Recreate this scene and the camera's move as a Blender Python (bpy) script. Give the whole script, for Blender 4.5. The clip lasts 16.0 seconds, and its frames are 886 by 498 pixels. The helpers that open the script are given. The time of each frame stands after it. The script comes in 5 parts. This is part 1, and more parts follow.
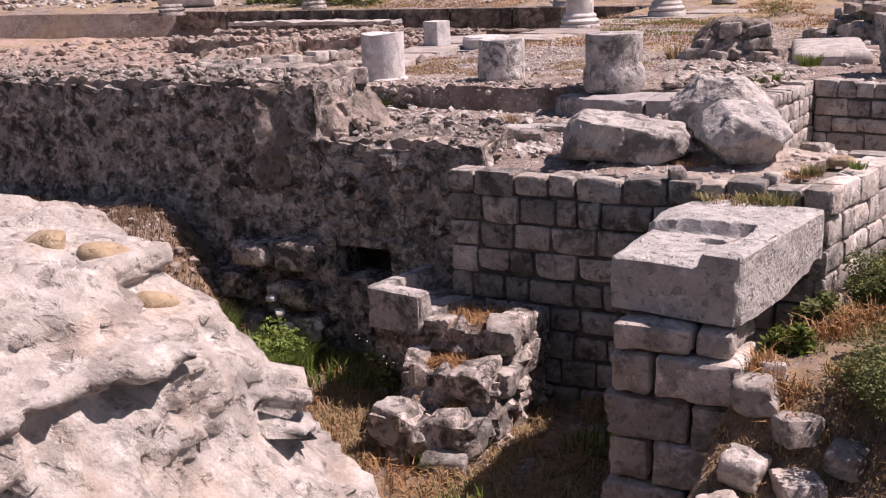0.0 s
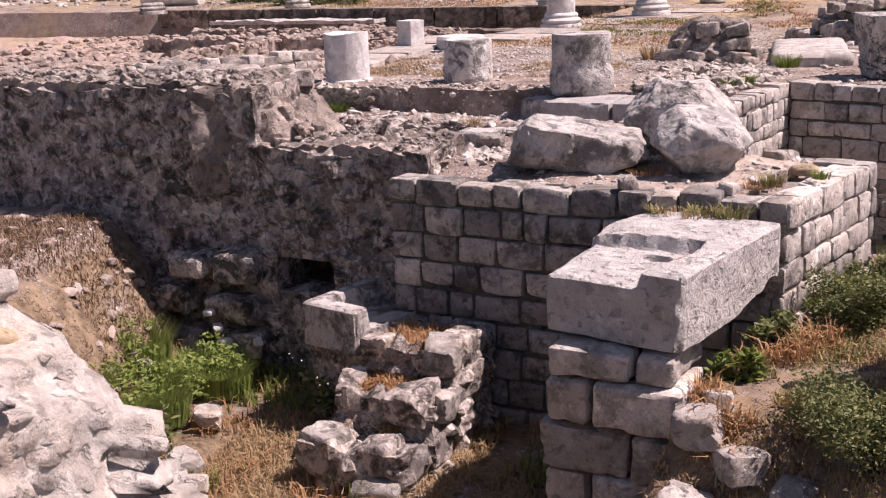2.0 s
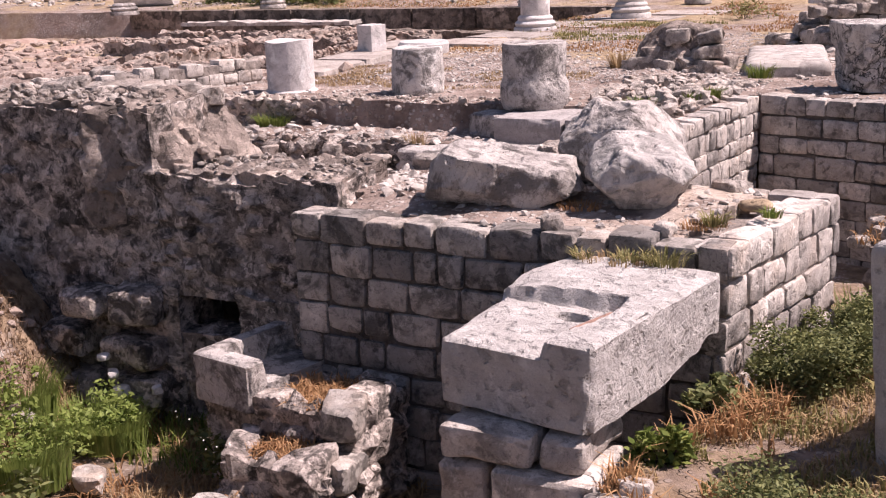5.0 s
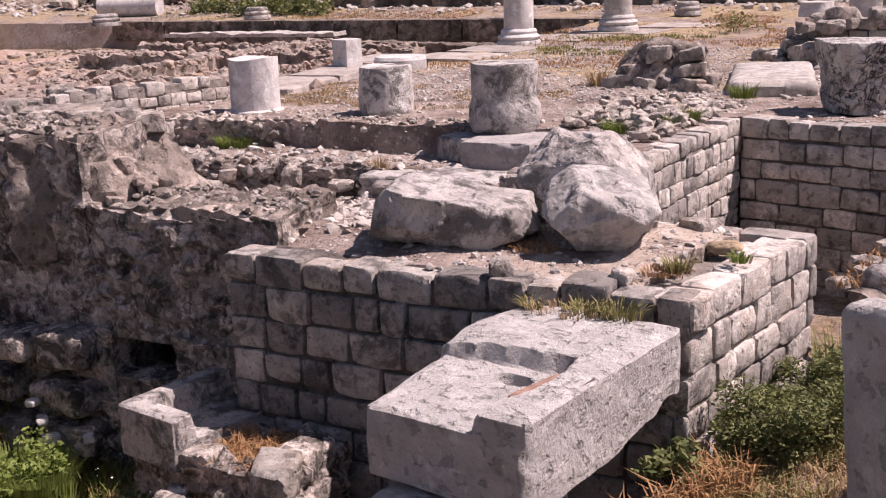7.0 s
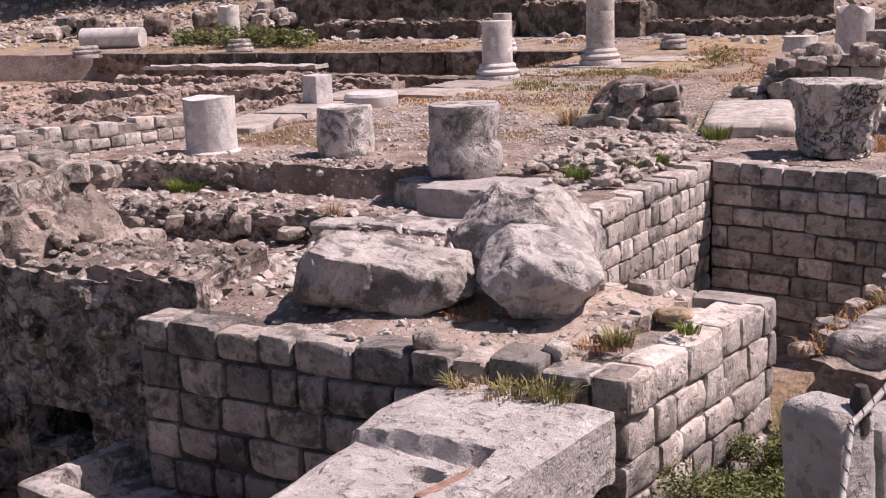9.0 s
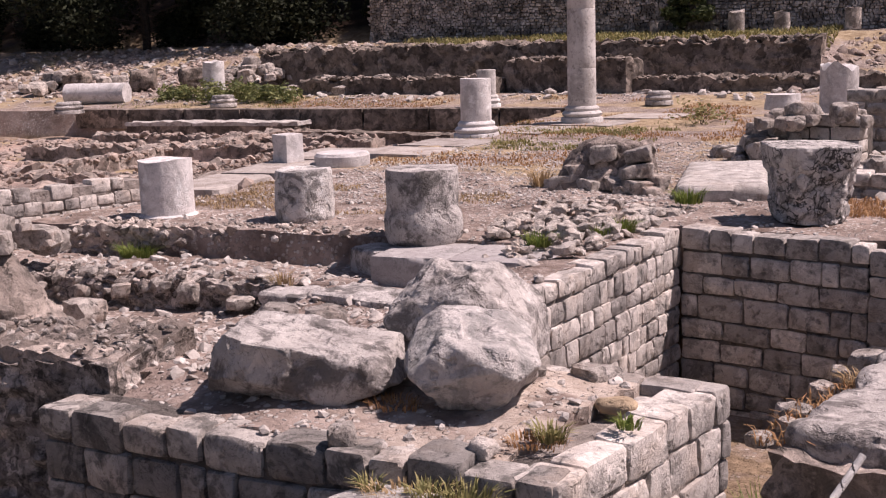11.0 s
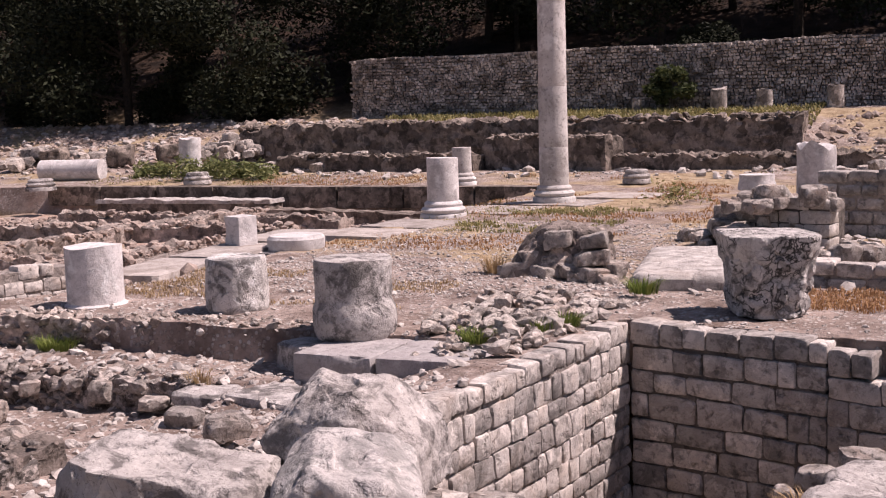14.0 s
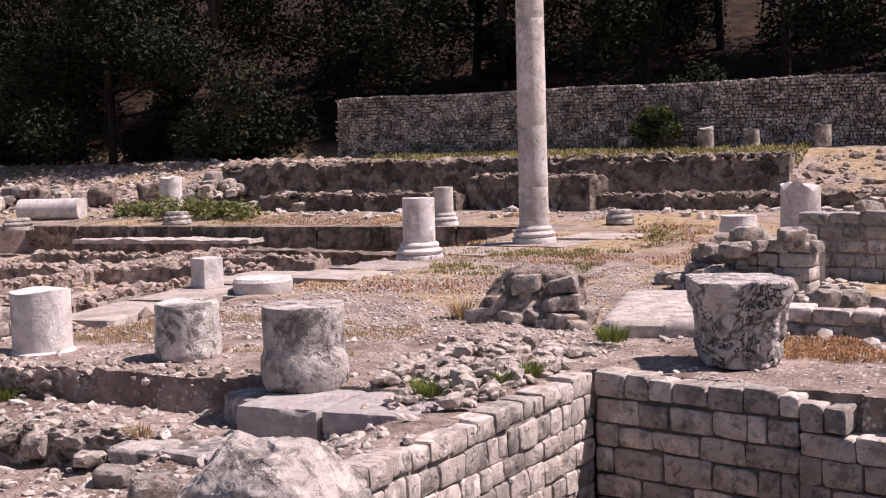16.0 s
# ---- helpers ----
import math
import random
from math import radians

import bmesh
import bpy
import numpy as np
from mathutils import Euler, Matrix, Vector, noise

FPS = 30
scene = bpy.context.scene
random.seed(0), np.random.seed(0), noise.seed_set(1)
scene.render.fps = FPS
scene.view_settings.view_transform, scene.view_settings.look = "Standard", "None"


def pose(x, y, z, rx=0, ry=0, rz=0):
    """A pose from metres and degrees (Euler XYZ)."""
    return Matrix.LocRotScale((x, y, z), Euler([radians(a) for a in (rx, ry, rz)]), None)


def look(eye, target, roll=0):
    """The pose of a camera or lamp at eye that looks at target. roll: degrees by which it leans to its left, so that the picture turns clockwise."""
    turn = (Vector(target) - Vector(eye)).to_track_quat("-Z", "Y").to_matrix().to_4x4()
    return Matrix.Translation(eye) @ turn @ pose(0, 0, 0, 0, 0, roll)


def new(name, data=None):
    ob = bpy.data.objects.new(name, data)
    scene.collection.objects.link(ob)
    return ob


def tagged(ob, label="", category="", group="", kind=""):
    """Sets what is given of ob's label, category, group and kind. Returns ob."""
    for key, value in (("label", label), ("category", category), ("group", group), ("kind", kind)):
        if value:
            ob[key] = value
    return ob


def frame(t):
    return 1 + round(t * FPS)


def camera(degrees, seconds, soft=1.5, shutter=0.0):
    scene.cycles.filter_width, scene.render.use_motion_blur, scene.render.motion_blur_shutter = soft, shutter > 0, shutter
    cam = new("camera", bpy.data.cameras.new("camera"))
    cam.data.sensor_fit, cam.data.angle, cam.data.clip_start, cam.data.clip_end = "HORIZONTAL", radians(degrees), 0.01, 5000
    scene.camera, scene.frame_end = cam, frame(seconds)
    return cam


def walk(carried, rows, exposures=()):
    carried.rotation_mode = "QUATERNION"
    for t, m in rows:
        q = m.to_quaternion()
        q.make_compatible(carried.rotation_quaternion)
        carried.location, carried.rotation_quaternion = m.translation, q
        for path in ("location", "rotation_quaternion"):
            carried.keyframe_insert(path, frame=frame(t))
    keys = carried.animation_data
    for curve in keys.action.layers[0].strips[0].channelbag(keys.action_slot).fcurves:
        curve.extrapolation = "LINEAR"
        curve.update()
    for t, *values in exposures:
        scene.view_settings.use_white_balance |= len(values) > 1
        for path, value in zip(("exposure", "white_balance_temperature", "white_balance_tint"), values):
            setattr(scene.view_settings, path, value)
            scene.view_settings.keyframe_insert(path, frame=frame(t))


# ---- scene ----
cam = camera(41.6, 16.0, soft=1.2)
METRES, EYE, TILT, LEAN, TURN = 5.0, 1.58, -11.0, 0.8, 24.1
ROWS = [
    (0.0, 0.0, 0.0, 0.0, -0.07, -3.48, 1.23),
    (0.5, 0.0205, 0.021, 0.0033, -0.03, -3.48, 1.21),
    (1.0, 0.0424, 0.0448, 0.0074, -0.03, -3.48, 1.19),
    (1.5, 0.0638, 0.0723, 0.009, -0.04, -3.49, 1.16),
    (2.0, 0.0839, 0.0994, 0.0125, -0.06, -3.53, 1.16),
    (2.5, 0.1036, 0.1283, 0.0156, -0.07, -3.55, 1.16),
    (3.0, 0.1235, 0.1587, 0.0208, -0.07, -3.62, 1.16),
    (3.5, 0.1471, 0.1931, 0.0277, -0.04, -3.64, 1.14),
    (4.0, 0.1665, 0.2242, 0.0369, -0.01, -3.69, 1.15),
    (6.5, 0.2455, 0.3665, 0.0817, -0.07, -3.47, 1.1),
    (7.0, 0.2609, 0.3926, 0.0896, -0.1, -3.32, 1.08),
    (7.5, 0.2774, 0.4195, 0.0976, -0.11, -3.08, 1.07),
    (8.0, 0.2957, 0.4457, 0.1066, -0.11, -2.78, 1.05),
    (8.5, 0.3158, 0.4708, 0.1145, -0.13, -2.43, 1.05),
    (9.0, 0.3364, 0.4945, 0.1227, -0.15, -1.98, 1.08),
    (11.5, 0.4226, 0.5992, 0.1563, -0.24, 1.21, 1.03),
    (12.0, 0.438, 0.6174, 0.1633, -0.26, 1.83, 1.01),
    (12.5, 0.4542, 0.6379, 0.1676, -0.28, 2.56, 0.99),
    (13.0, 0.4723, 0.6605, 0.1717, -0.31, 3.24, 0.97),
    (13.5, 0.4932, 0.6828, 0.1775, -0.32, 3.74, 0.96),
    (14.0, 0.5127, 0.7036, 0.1838, -0.33, 4.15, 0.99),
    (14.5, 0.5292, 0.7243, 0.1866, -0.38, 4.6, 1.0),
    (15.0, 0.5451, 0.7436, 0.1913, -0.41, 5.04, 1.0),
    (15.5, 0.5598, 0.7649, 0.1951, -0.48, 5.52, 0.98),
    (16.0, 0.5743, 0.7867, 0.201, -0.58, 6.03, 0.96),
]
walk(cam, [(t, pose(0, 0, EYE, TILT, LEAN, TURN) @ pose(METRES * x, METRES * y, METRES * z, 90 + pitch, roll, yaw)) for t, x, y, z, yaw, pitch, roll in ROWS], exposures=[(0.0, 0.42, 6680, 28), (3.5, 0.76, 6680, 28), (7.0, 0.5, 6680, 28), (9.0, 0.36, 6680, 28), (12.5, 0.33, 6680, 28), (16.0, 0.5, 6680, 28)])
# ---- world and sun ----
TO_SUN = Vector((0.50, 0.21, 0.84)).normalized()
world = bpy.data.worlds.new("world")
scene.world = world
world.use_nodes = True
wn = world.node_tree.nodes
sky = wn.new("ShaderNodeTexSky")
sky.sky_type = "NISHITA"
sky.sun_disc = False
sky.sun_elevation = math.asin(TO_SUN.z)
sky.sun_rotation = math.atan2(TO_SUN.x, TO_SUN.y)
world.node_tree.links.new(sky.outputs[0], wn["Background"].inputs[0])
wn["Background"].inputs[1].default_value = 0.056
sun = new("sun", bpy.data.lights.new("sun", "SUN"))
sun.data.energy = 5.0
sun.data.angle = radians(0.55)
sun.data.color = (1.0, 0.93, 0.86)
sun.matrix_world = look(TO_SUN * 60, (0, 0, 0))


# ---- small tools ----
def hash3(ix, iy, iz, seed=0):
    n = (ix.astype(np.int64) * 374761393 + iy.astype(np.int64) * 668265263 + iz.astype(np.int64) * 2147483647 + seed * 974711) & 0xFFFFFFFF
    n = ((n ^ (n >> 13)) * 1274126177) & 0xFFFFFFFF
    n = ((n ^ (n >> 15)) * 2246822519) & 0xFFFFFFFF
    return ((n ^ (n >> 16)) & 0xFFFFFF) / float(0xFFFFFF)


def vnoise(p, seed=0):
    """Value noise in -1..1 at an array of points."""
    i = np.floor(p)
    f = p - i
    f = f * f * (3 - 2 * f)
    out = 0
    for a in (0, 1):
        for b in (0, 1):
            for c in (0, 1):
                w = np.abs(1 - a - f[:, 0]) * np.abs(1 - b - f[:, 1]) * np.abs(1 - c - f[:, 2])
                out = out + w * hash3(i[:, 0] + a, i[:, 1] + b, i[:, 2] + c, seed)
    return out * 2 - 1


def fbm(p, octaves=4, seed=0):
    out, amp, tot = 0, 1.0, 0.0
    for k in range(octaves):
        out = out + amp * vnoise(p * 2.03 ** k + 17.3 * k, seed + k)
        tot += amp
        amp *= 0.5
    return out / tot


def cells(p, seed=0):
    """Distance to the nearest scattered point, and that cell's own random value."""
    i = np.floor(p)
    best, val = np.full(len(p), 9.0), np.zeros(len(p))
    for a in (-1, 0, 1):
        for b in (-1, 0, 1):
            for c in (-1, 0, 1):
                q = i + (a, b, c)
                o = np.stack([hash3(q[:, 0], q[:, 1], q[:, 2], seed + k) for k in (1, 2, 3)], 1)
                d = np.linalg.norm(q + o - p, axis=1)
                m = d < best
                best = np.where(m, d, best)
                val = np.where(m, hash3(q[:, 0], q[:, 1], q[:, 2], seed + 9), val)
    return best, val


def facets(p, seed=0):
    """A tilted flat break for each scattered cell: how far its plane stands out at a point."""
    i = np.floor(p)
    best, val = np.full(len(p), 9.0), np.zeros(len(p))
    for a in (-1, 0, 1):
        for b in (-1, 0, 1):
            for c in (-1, 0, 1):
                q = i + (a, b, c)
                o = np.stack([hash3(q[:, 0], q[:, 1], q[:, 2], seed + k) for k in (1, 2, 3)], 1)
                tilt = np.stack([hash3(q[:, 0], q[:, 1], q[:, 2], seed + k) - 0.5 for k in (11, 12, 13)], 1)
                off = p - q - o
                d = np.linalg.norm(off, axis=1)
                m = d < best
                best = np.where(m, d, best)
                val = np.where(m, np.sum(off * tilt, axis=1) * 1.6 + hash3(q[:, 0], q[:, 1], q[:, 2], seed + 21) - 0.5, val)
    return val


def get(bm):
    return np.array([v.co[:] for v in bm.verts])


def put(bm, p):
    for v, c in zip(bm.verts, p):
        v.co = c


def mesh_from(name, bm, material, smooth=False):
    me = bpy.data.meshes.new(name)
    bm.normal_update()
    bm.to_mesh(me)
    bm.free()
    me.materials.append(material)
    me.polygons.foreach_set("use_smooth", [True] * len(me.polygons))
    if not smooth:
        me.set_sharp_from_angle(angle=radians(32))
    return me


def thing(name, label, category, m=None, kind="", group=""):
    ob = new(name)
    ob.empty_display_size = 0.1
    if m is not None:
        ob.matrix_world = m
    return tagged(ob, label, category, group, kind)


def part(name, bm, material, parent=None, label="", smooth=False):
    ob = new(name, mesh_from(name, bm, material, smooth))
    if parent is not None:
        ob.parent = parent
    return tagged(ob, label)


def solo(name, bm, material, label, category, m=None, kind="", group="", smooth=False):
    ob = part(name, bm, material, None, "", smooth)
    if m is not None:
        ob.matrix_world = m
    return tagged(ob, label, category, group, kind)


def raw(name, verts, faces, material):
    me = bpy.data.meshes.new(name)
    me.from_pydata([tuple(v) for v in verts], [], [tuple(f) for f in faces])
    me.materials.append(material)
    me.update()
    return new(name, me)


def grid_box(sx, sy, sz, step):
    """A box on z = 0 whose faces are cut into pieces of about that step."""
    bm = bmesh.new()
    bmesh.ops.create_cube(bm, size=1)
    for axis, s in enumerate((sx, sy, sz)):
        n = max(0, int(round(s / step)) - 1)
        if n:
            es = [e for e in bm.edges if abs((e.verts[0].co - e.verts[1].co)[axis]) > 0.9 and
                  all(abs((e.verts[0].co - e.verts[1].co)[k]) < 1e-6 for k in range(3) if k != axis)]
            bmesh.ops.subdivide_edges(bm, edges=es, cuts=n, use_grid_fill=True)
    p = get(bm) * (sx, sy, sz) + (0, 0, sz / 2)
    put(bm, p)
    return bm


def rough_box(sx, sy, sz, step, amount, seed, scale=3.0, round_by=0.03, chips=0.0):
    """A weathered block: rounded edges, waving faces, chipped corners."""
    bm = grid_box(sx, sy, sz, step)
    p = get(bm)
    h = np.array((sx, sy, sz)) / 2
    c = p - (0, 0, sz / 2)
    inner = np.clip(c, -(h - round_by), h - round_by)
    d = c - inner
    ln = np.linalg.norm(d, axis=1, keepdims=True)
    c = inner + np.where(ln > 1e-6, d / np.maximum(ln, 1e-6) * np.minimum(ln, round_by), 0)
    nrm = c / np.maximum(h, 1e-6)
    nrm = nrm ** 5
    nrm /= np.maximum(np.linalg.norm(nrm, axis=1, keepdims=True), 1e-6)
    q = p + seed * 7.31
    c = c + nrm * (fbm(q * scale, 4, seed) * amount)[:, None]
    if chips:
        bite = np.clip(fbm(q * scale * 1.7 + 40, 3, seed + 5) - 0.12, 0, 1) * chips
        edge = np.clip((np.sort(np.abs(c) / h, axis=1)[:, 1] - 0.72) / 0.28, 0, 1)
        c = c * (1 - (bite * edge)[:, None])
    put(bm, c + (0, 0, sz / 2))
    return bm


def boulder(sx, sy, sz, seed, facets=9, amount=0.05, detail=4, low=0.72, square=1.6):
    """A broken rock: a squarish ball, cut by flat faces, then roughened."""
    rng = np.random.RandomState(seed)
    bm = bmesh.new()
    bmesh.ops.create_icosphere(bm, subdivisions=detail, radius=1)
    p = get(bm)
    p = p / (np.sum(np.abs(p) ** (2 * square), axis=1) ** (1 / (2 * square)))[:, None]
    for k in range(facets):
        n = rng.normal(size=3)
        n /= np.linalg.norm(n)
        over = np.maximum(0, p @ n - rng.uniform(low, low + 0.24))
        p = p - over[:, None] * n
    r = p / np.linalg.norm(p, axis=1, keepdims=True)
    p = p + r * (amount * fbm(p * 1.6 + seed, 3, seed) + amount * 0.7 * fbm(p * 6 + seed, 4, seed + 4))[:, None]
    p[:, 2] = np.maximum(p[:, 2], -0.62 + 0.05 * fbm(p * 3, 2, seed + 8))
    p = p * (sx / 2, sy / 2, sz / 1.62)
    p[:, 2] -= p[:, 2].min()
    put(bm, p)
    return bm


def hewn(planes, seed, worn=16, rough=0.02, fine=0.008, detail=5, centre=(0, 0, 0)):
    """A rock bounded by flat breaks (a way and a distance each), its edges worn, its faces roughened, resting on z = 0."""
    bm = bmesh.new()
    bmesh.ops.create_icosphere(bm, subdivisions=detail, radius=1)
    u = get(bm)
    acc = np.zeros(len(u))
    for n, d in planes:
        n = np.array(n, float)
        n /= np.linalg.norm(n)
        acc += np.maximum(u @ n, 0) ** worn / d ** worn
    p = u * (acc ** (-1 / worn))[:, None]
    e, v = cells(p * 4.2 + seed, seed)
    p = p + u * (rough * fbm(p * 3.4 + seed, 4, seed) + rough * 0.8 * (v - 0.5) * smooth(0.75, 0.45, e) + fine * fbm(p * 16 + seed, 4, seed + 3))[:, None]
    p[:, 2] -= p[:, 2].min()
    put(bm, p + np.array(centre))
    return bm


def block_planes(sx, sy, sz, seed, cuts=5):
    """The breaks of a roughly squared stone with a few corners knocked off."""
    rng_p = np.random.RandomState(seed)
    out = []
    for axis, half in enumerate((sx / 2, sy / 2, sz / 2)):
        for sign in (-1, 1):
            n = rng_p.uniform(-0.16, 0.16, 3)
            n[axis] = sign
            out.append((tuple(n), half))
    for k in range(cuts):
        n = rng_p.normal(size=3)
        n /= np.linalg.norm(n)
        reach = abs(n[0]) * sx / 2 + abs(n[1]) * sy / 2 + abs(n[2]) * sz / 2
        out.append((tuple(n), reach * rng_p.uniform(0.72, 0.9)))
    return out


# ---- materials ----
def stone(name, light, dark, stain=(0.05, 0.048, 0.045), stain_amount=0.5, scale=6.0, stain_scale=2.5, rough=0.9, bump=0.6, vary=0.25,
          tint=None, tint_amount=0.0, grain=70.0, bump_scale=18.0, vein=0.0, patch=0.0, crack=0.9, pit=0.55):
    """Weathered stone: two tones, dark lichen with a shape of its own, grain and relief."""
    m = bpy.data.materials.new(name)
    m.use_nodes = True
    nt = m.node_tree
    b = nt.nodes["Principled BSDF"]
    b.inputs["Roughness"].default_value = rough
    b.inputs["Specular IOR Level"].default_value = 0.25
    geo = nt.nodes.new("ShaderNodeNewGeometry")
    info = nt.nodes.new("ShaderNodeObjectInfo")

    def noise_tex(sc, det=8, rg=0.6, dist=0.0):
        n = nt.nodes.new("ShaderNodeTexNoise")
        n.inputs["Scale"].default_value, n.inputs["Detail"].default_value = sc, det
        n.inputs["Roughness"].default_value, n.inputs["Distortion"].default_value = rg, dist
        nt.links.new(geo.outputs["Position"], n.inputs["Vector"])
        return n.outputs[0]

    def ramp(src, a, z):
        n = nt.nodes.new("ShaderNodeMapRange")
        n.inputs[1].default_value, n.inputs[2].default_value = a, z
        nt.links.new(src, n.inputs[0])
        return n.outputs[0]

    def mix(fac, a, z, mode="MIX"):
        n = nt.nodes.new("ShaderNodeMix")
        n.data_type, n.blend_type = "RGBA", mode
        for sock, v in ((0, fac), (6, a), (7, z)):
            if isinstance(v, (int, float)):
                n.inputs[sock].default_value = v
            elif isinstance(v, tuple):
                n.inputs[sock].default_value = (*v, 1)
            else:
                nt.links.new(v, n.inputs[sock])
        return n.outputs[2]

    def maths(op, a, z):
        n = nt.nodes.new("ShaderNodeMath")
        n.operation = op
        for k, v in ((0, a), (1, z)):
            if isinstance(v, (int, float)):
                n.inputs[k].default_value = v
            else:
                nt.links.new(v, n.inputs[k])
        return n.outputs[0]

    base = mix(ramp(noise_tex(scale), 0.32, 0.68), dark, light)
    if tint:
        base = mix(maths("MULTIPLY", ramp(noise_tex(scale * 0.45, 5), 0.5, 0.66), tint_amount), base, tint)
    fine = noise_tex(grain, 4)
    base = mix(0.28, base, mix(ramp(fine, 0.3, 0.7), (0.45, 0.44, 0.43), (1.0, 1.0, 1.0)), "MULTIPLY")
    pits = ramp(noise_tex(bump_scale * 0.75, 5, 0.55, 0.3), 0.43, 0.34)
    base = mix(maths("MULTIPLY", pits, pit), base, tuple(c * 0.32 for c in dark))
    if stain_amount:
        blot = maths("MULTIPLY", ramp(noise_tex(stain_scale, 10, 0.72, 0.5), 0.50, 0.58), stain_amount)
        base = mix(blot, base, stain)
        thin = maths("ABSOLUTE", maths("SUBTRACT", noise_tex(stain_scale * 1.3, 7, 0.62, 1.6), 0.5), 0.0)
        base = mix(maths("MULTIPLY", ramp(thin, 0.009, 0.002), min(1.0, stain_amount * crack)), base, stain)
        pale = maths("MULTIPLY", ramp(noise_tex(stain_scale * 1.9, 8, 0.66), 0.56, 0.64), 0.55)
        base = mix(pale, base, tuple(min(0.85, c * 1.22) for c in light))
        speck = maths("MULTIPLY", ramp(noise_tex(stain_scale * 9, 6, 0.7), 0.58, 0.68), stain_amount * 0.8)
        base = mix(speck, base, stain)
    if patch:
        vp = nt.nodes.new("ShaderNodeTexVoronoi")
        vp.inputs["Scale"].default_value = patch
        wv = nt.nodes.new("ShaderNodeMix")
        wv.data_type = "VECTOR"
        wv.inputs[0].default_value = 0.22
        nt.links.new(geo.outputs["Position"], wv.inputs[4])
        ncol = nt.nodes.new("ShaderNodeTexNoise")
        ncol.inputs["Scale"].default_value = patch * 0.8
        nt.links.new(geo.outputs["Position"], ncol.inputs["Vector"])
        nt.links.new(ncol.outputs["Color"], wv.inputs[5])
        nt.links.new(wv.outputs[1], vp.inputs["Vector"])
        sc = nt.nodes.new("ShaderNodeSeparateColor")
        nt.links.new(vp.outputs["Color"], sc.inputs[0])
        base = mix(1.0, base, mix(ramp(sc.outputs[0], 0.1, 0.95), (0.6, 0.58, 0.57), (1.55, 1.53, 1.51)), "MULTIPLY")
    if vein:
        vo = nt.nodes.new("ShaderNodeTexVoronoi")
        vo.feature = "DISTANCE_TO_EDGE"
        vo.inputs["Scale"].default_value = vein
        warp = nt.nodes.new("ShaderNodeTexNoise")
        warp.inputs["Scale"].default_value, warp.inputs["Detail"].default_value = vein * 0.7, 5
        nt.links.new(geo.outputs["Position"], warp.inputs["Vector"])
        bend = nt.nodes.new("ShaderNodeMix")
        bend.data_type = "VECTOR"
        bend.inputs[0].default_value = 0.4
        nt.links.new(geo.outputs["Position"], bend.inputs[4])
        nt.links.new(warp.outputs["Color"], bend.inputs[5])
        nt.links.new(bend.outputs[1], vo.inputs["Vector"])
        base = mix(maths("MULTIPLY", ramp(vo.outputs["Distance"], 0.10, 0.02), ramp(noise_tex(4.0, 4), 0.40, 0.54)), base, stain)
    if vary:
        base = mix(1.0, base, mix(info.outputs["Random"], (1 - vary, 1 - vary, 1 - vary), (1 + vary * 0.4, 1 + vary * 0.38, 1 + vary * 0.34)), "MULTIPLY")
    nt.links.new(base, b.inputs["Base Color"])
    height = maths("SUBTRACT", maths("ADD", maths("ADD", noise_tex(bump_scale, 9, 0.7), noise_tex(bump_scale * 0.35, 6, 0.6)), maths("MULTIPLY", fine, 0.12)), maths("MULTIPLY", pits, 0.5))
    bp = nt.nodes.new("ShaderNodeBump")
    bp.inputs["Strength"].default_value, bp.inputs["Distance"].default_value = bump, 0.03
    nt.links.new(height, bp.inputs["Height"])
    nt.links.new(bp.outputs[0], b.inputs["Normal"])
    return m


def leafy(name, a, z, rough=0.6, through_light=0.25):
    """Leaves and blades: a tone of its own for each, some light shining through."""
    m = bpy.data.materials.new(name)
    m.use_nodes = True
    nt = m.node_tree
    b = nt.nodes["Principled BSDF"]
    b.inputs["Roughness"].default_value = rough
    b.inputs["Specular IOR Level"].default_value = 0.2
    geo = nt.nodes.new("ShaderNodeNewGeometry")
    mixer = nt.nodes.new("ShaderNodeMix")
    mixer.data_type = "RGBA"
    mixer.inputs[6].default_value, mixer.inputs[7].default_value = (*a, 1), (*z, 1)
    nt.links.new(geo.outputs["Random Per Island"], mixer.inputs[0])
    nt.links.new(mixer.outputs[2], b.inputs["Base Color"])
    if through_light:
        tr = nt.nodes.new("ShaderNodeBsdfTranslucent")
        nt.links.new(mixer.outputs[2], tr.inputs[0])
        ms = nt.nodes.new("ShaderNodeMixShader")
        ms.inputs[0].default_value = through_light
        nt.links.new(b.outputs[0], ms.inputs[1])
        nt.links.new(tr.outputs[0], ms.inputs[2])
        nt.links.new(ms.outputs[0], nt.nodes["Material Output"].inputs[0])
    return m


# Front wall's shade is in this darker ashlar; the sunlit side wall takes ASHLAR_PALE.
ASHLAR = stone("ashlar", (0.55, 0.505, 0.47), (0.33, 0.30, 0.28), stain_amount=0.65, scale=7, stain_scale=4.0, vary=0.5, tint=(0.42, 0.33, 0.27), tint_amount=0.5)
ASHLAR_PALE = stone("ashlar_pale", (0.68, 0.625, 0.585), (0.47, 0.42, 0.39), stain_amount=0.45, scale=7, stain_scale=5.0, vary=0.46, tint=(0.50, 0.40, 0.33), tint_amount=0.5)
# One mortar, two tones: shade on walls and sunlit joints go into the colour.
MORTAR = stone("mortar", (0.19, 0.165, 0.15), (0.09, 0.078, 0.07), stain_amount=0.4, scale=9, vary=0.0, bump=1.0)
MORTAR_PALE = stone("pale_mortar", (0.46, 0.40, 0.36), (0.26, 0.22, 0.195), stain_amount=0.3, scale=9, vary=0.0, bump=1.0)
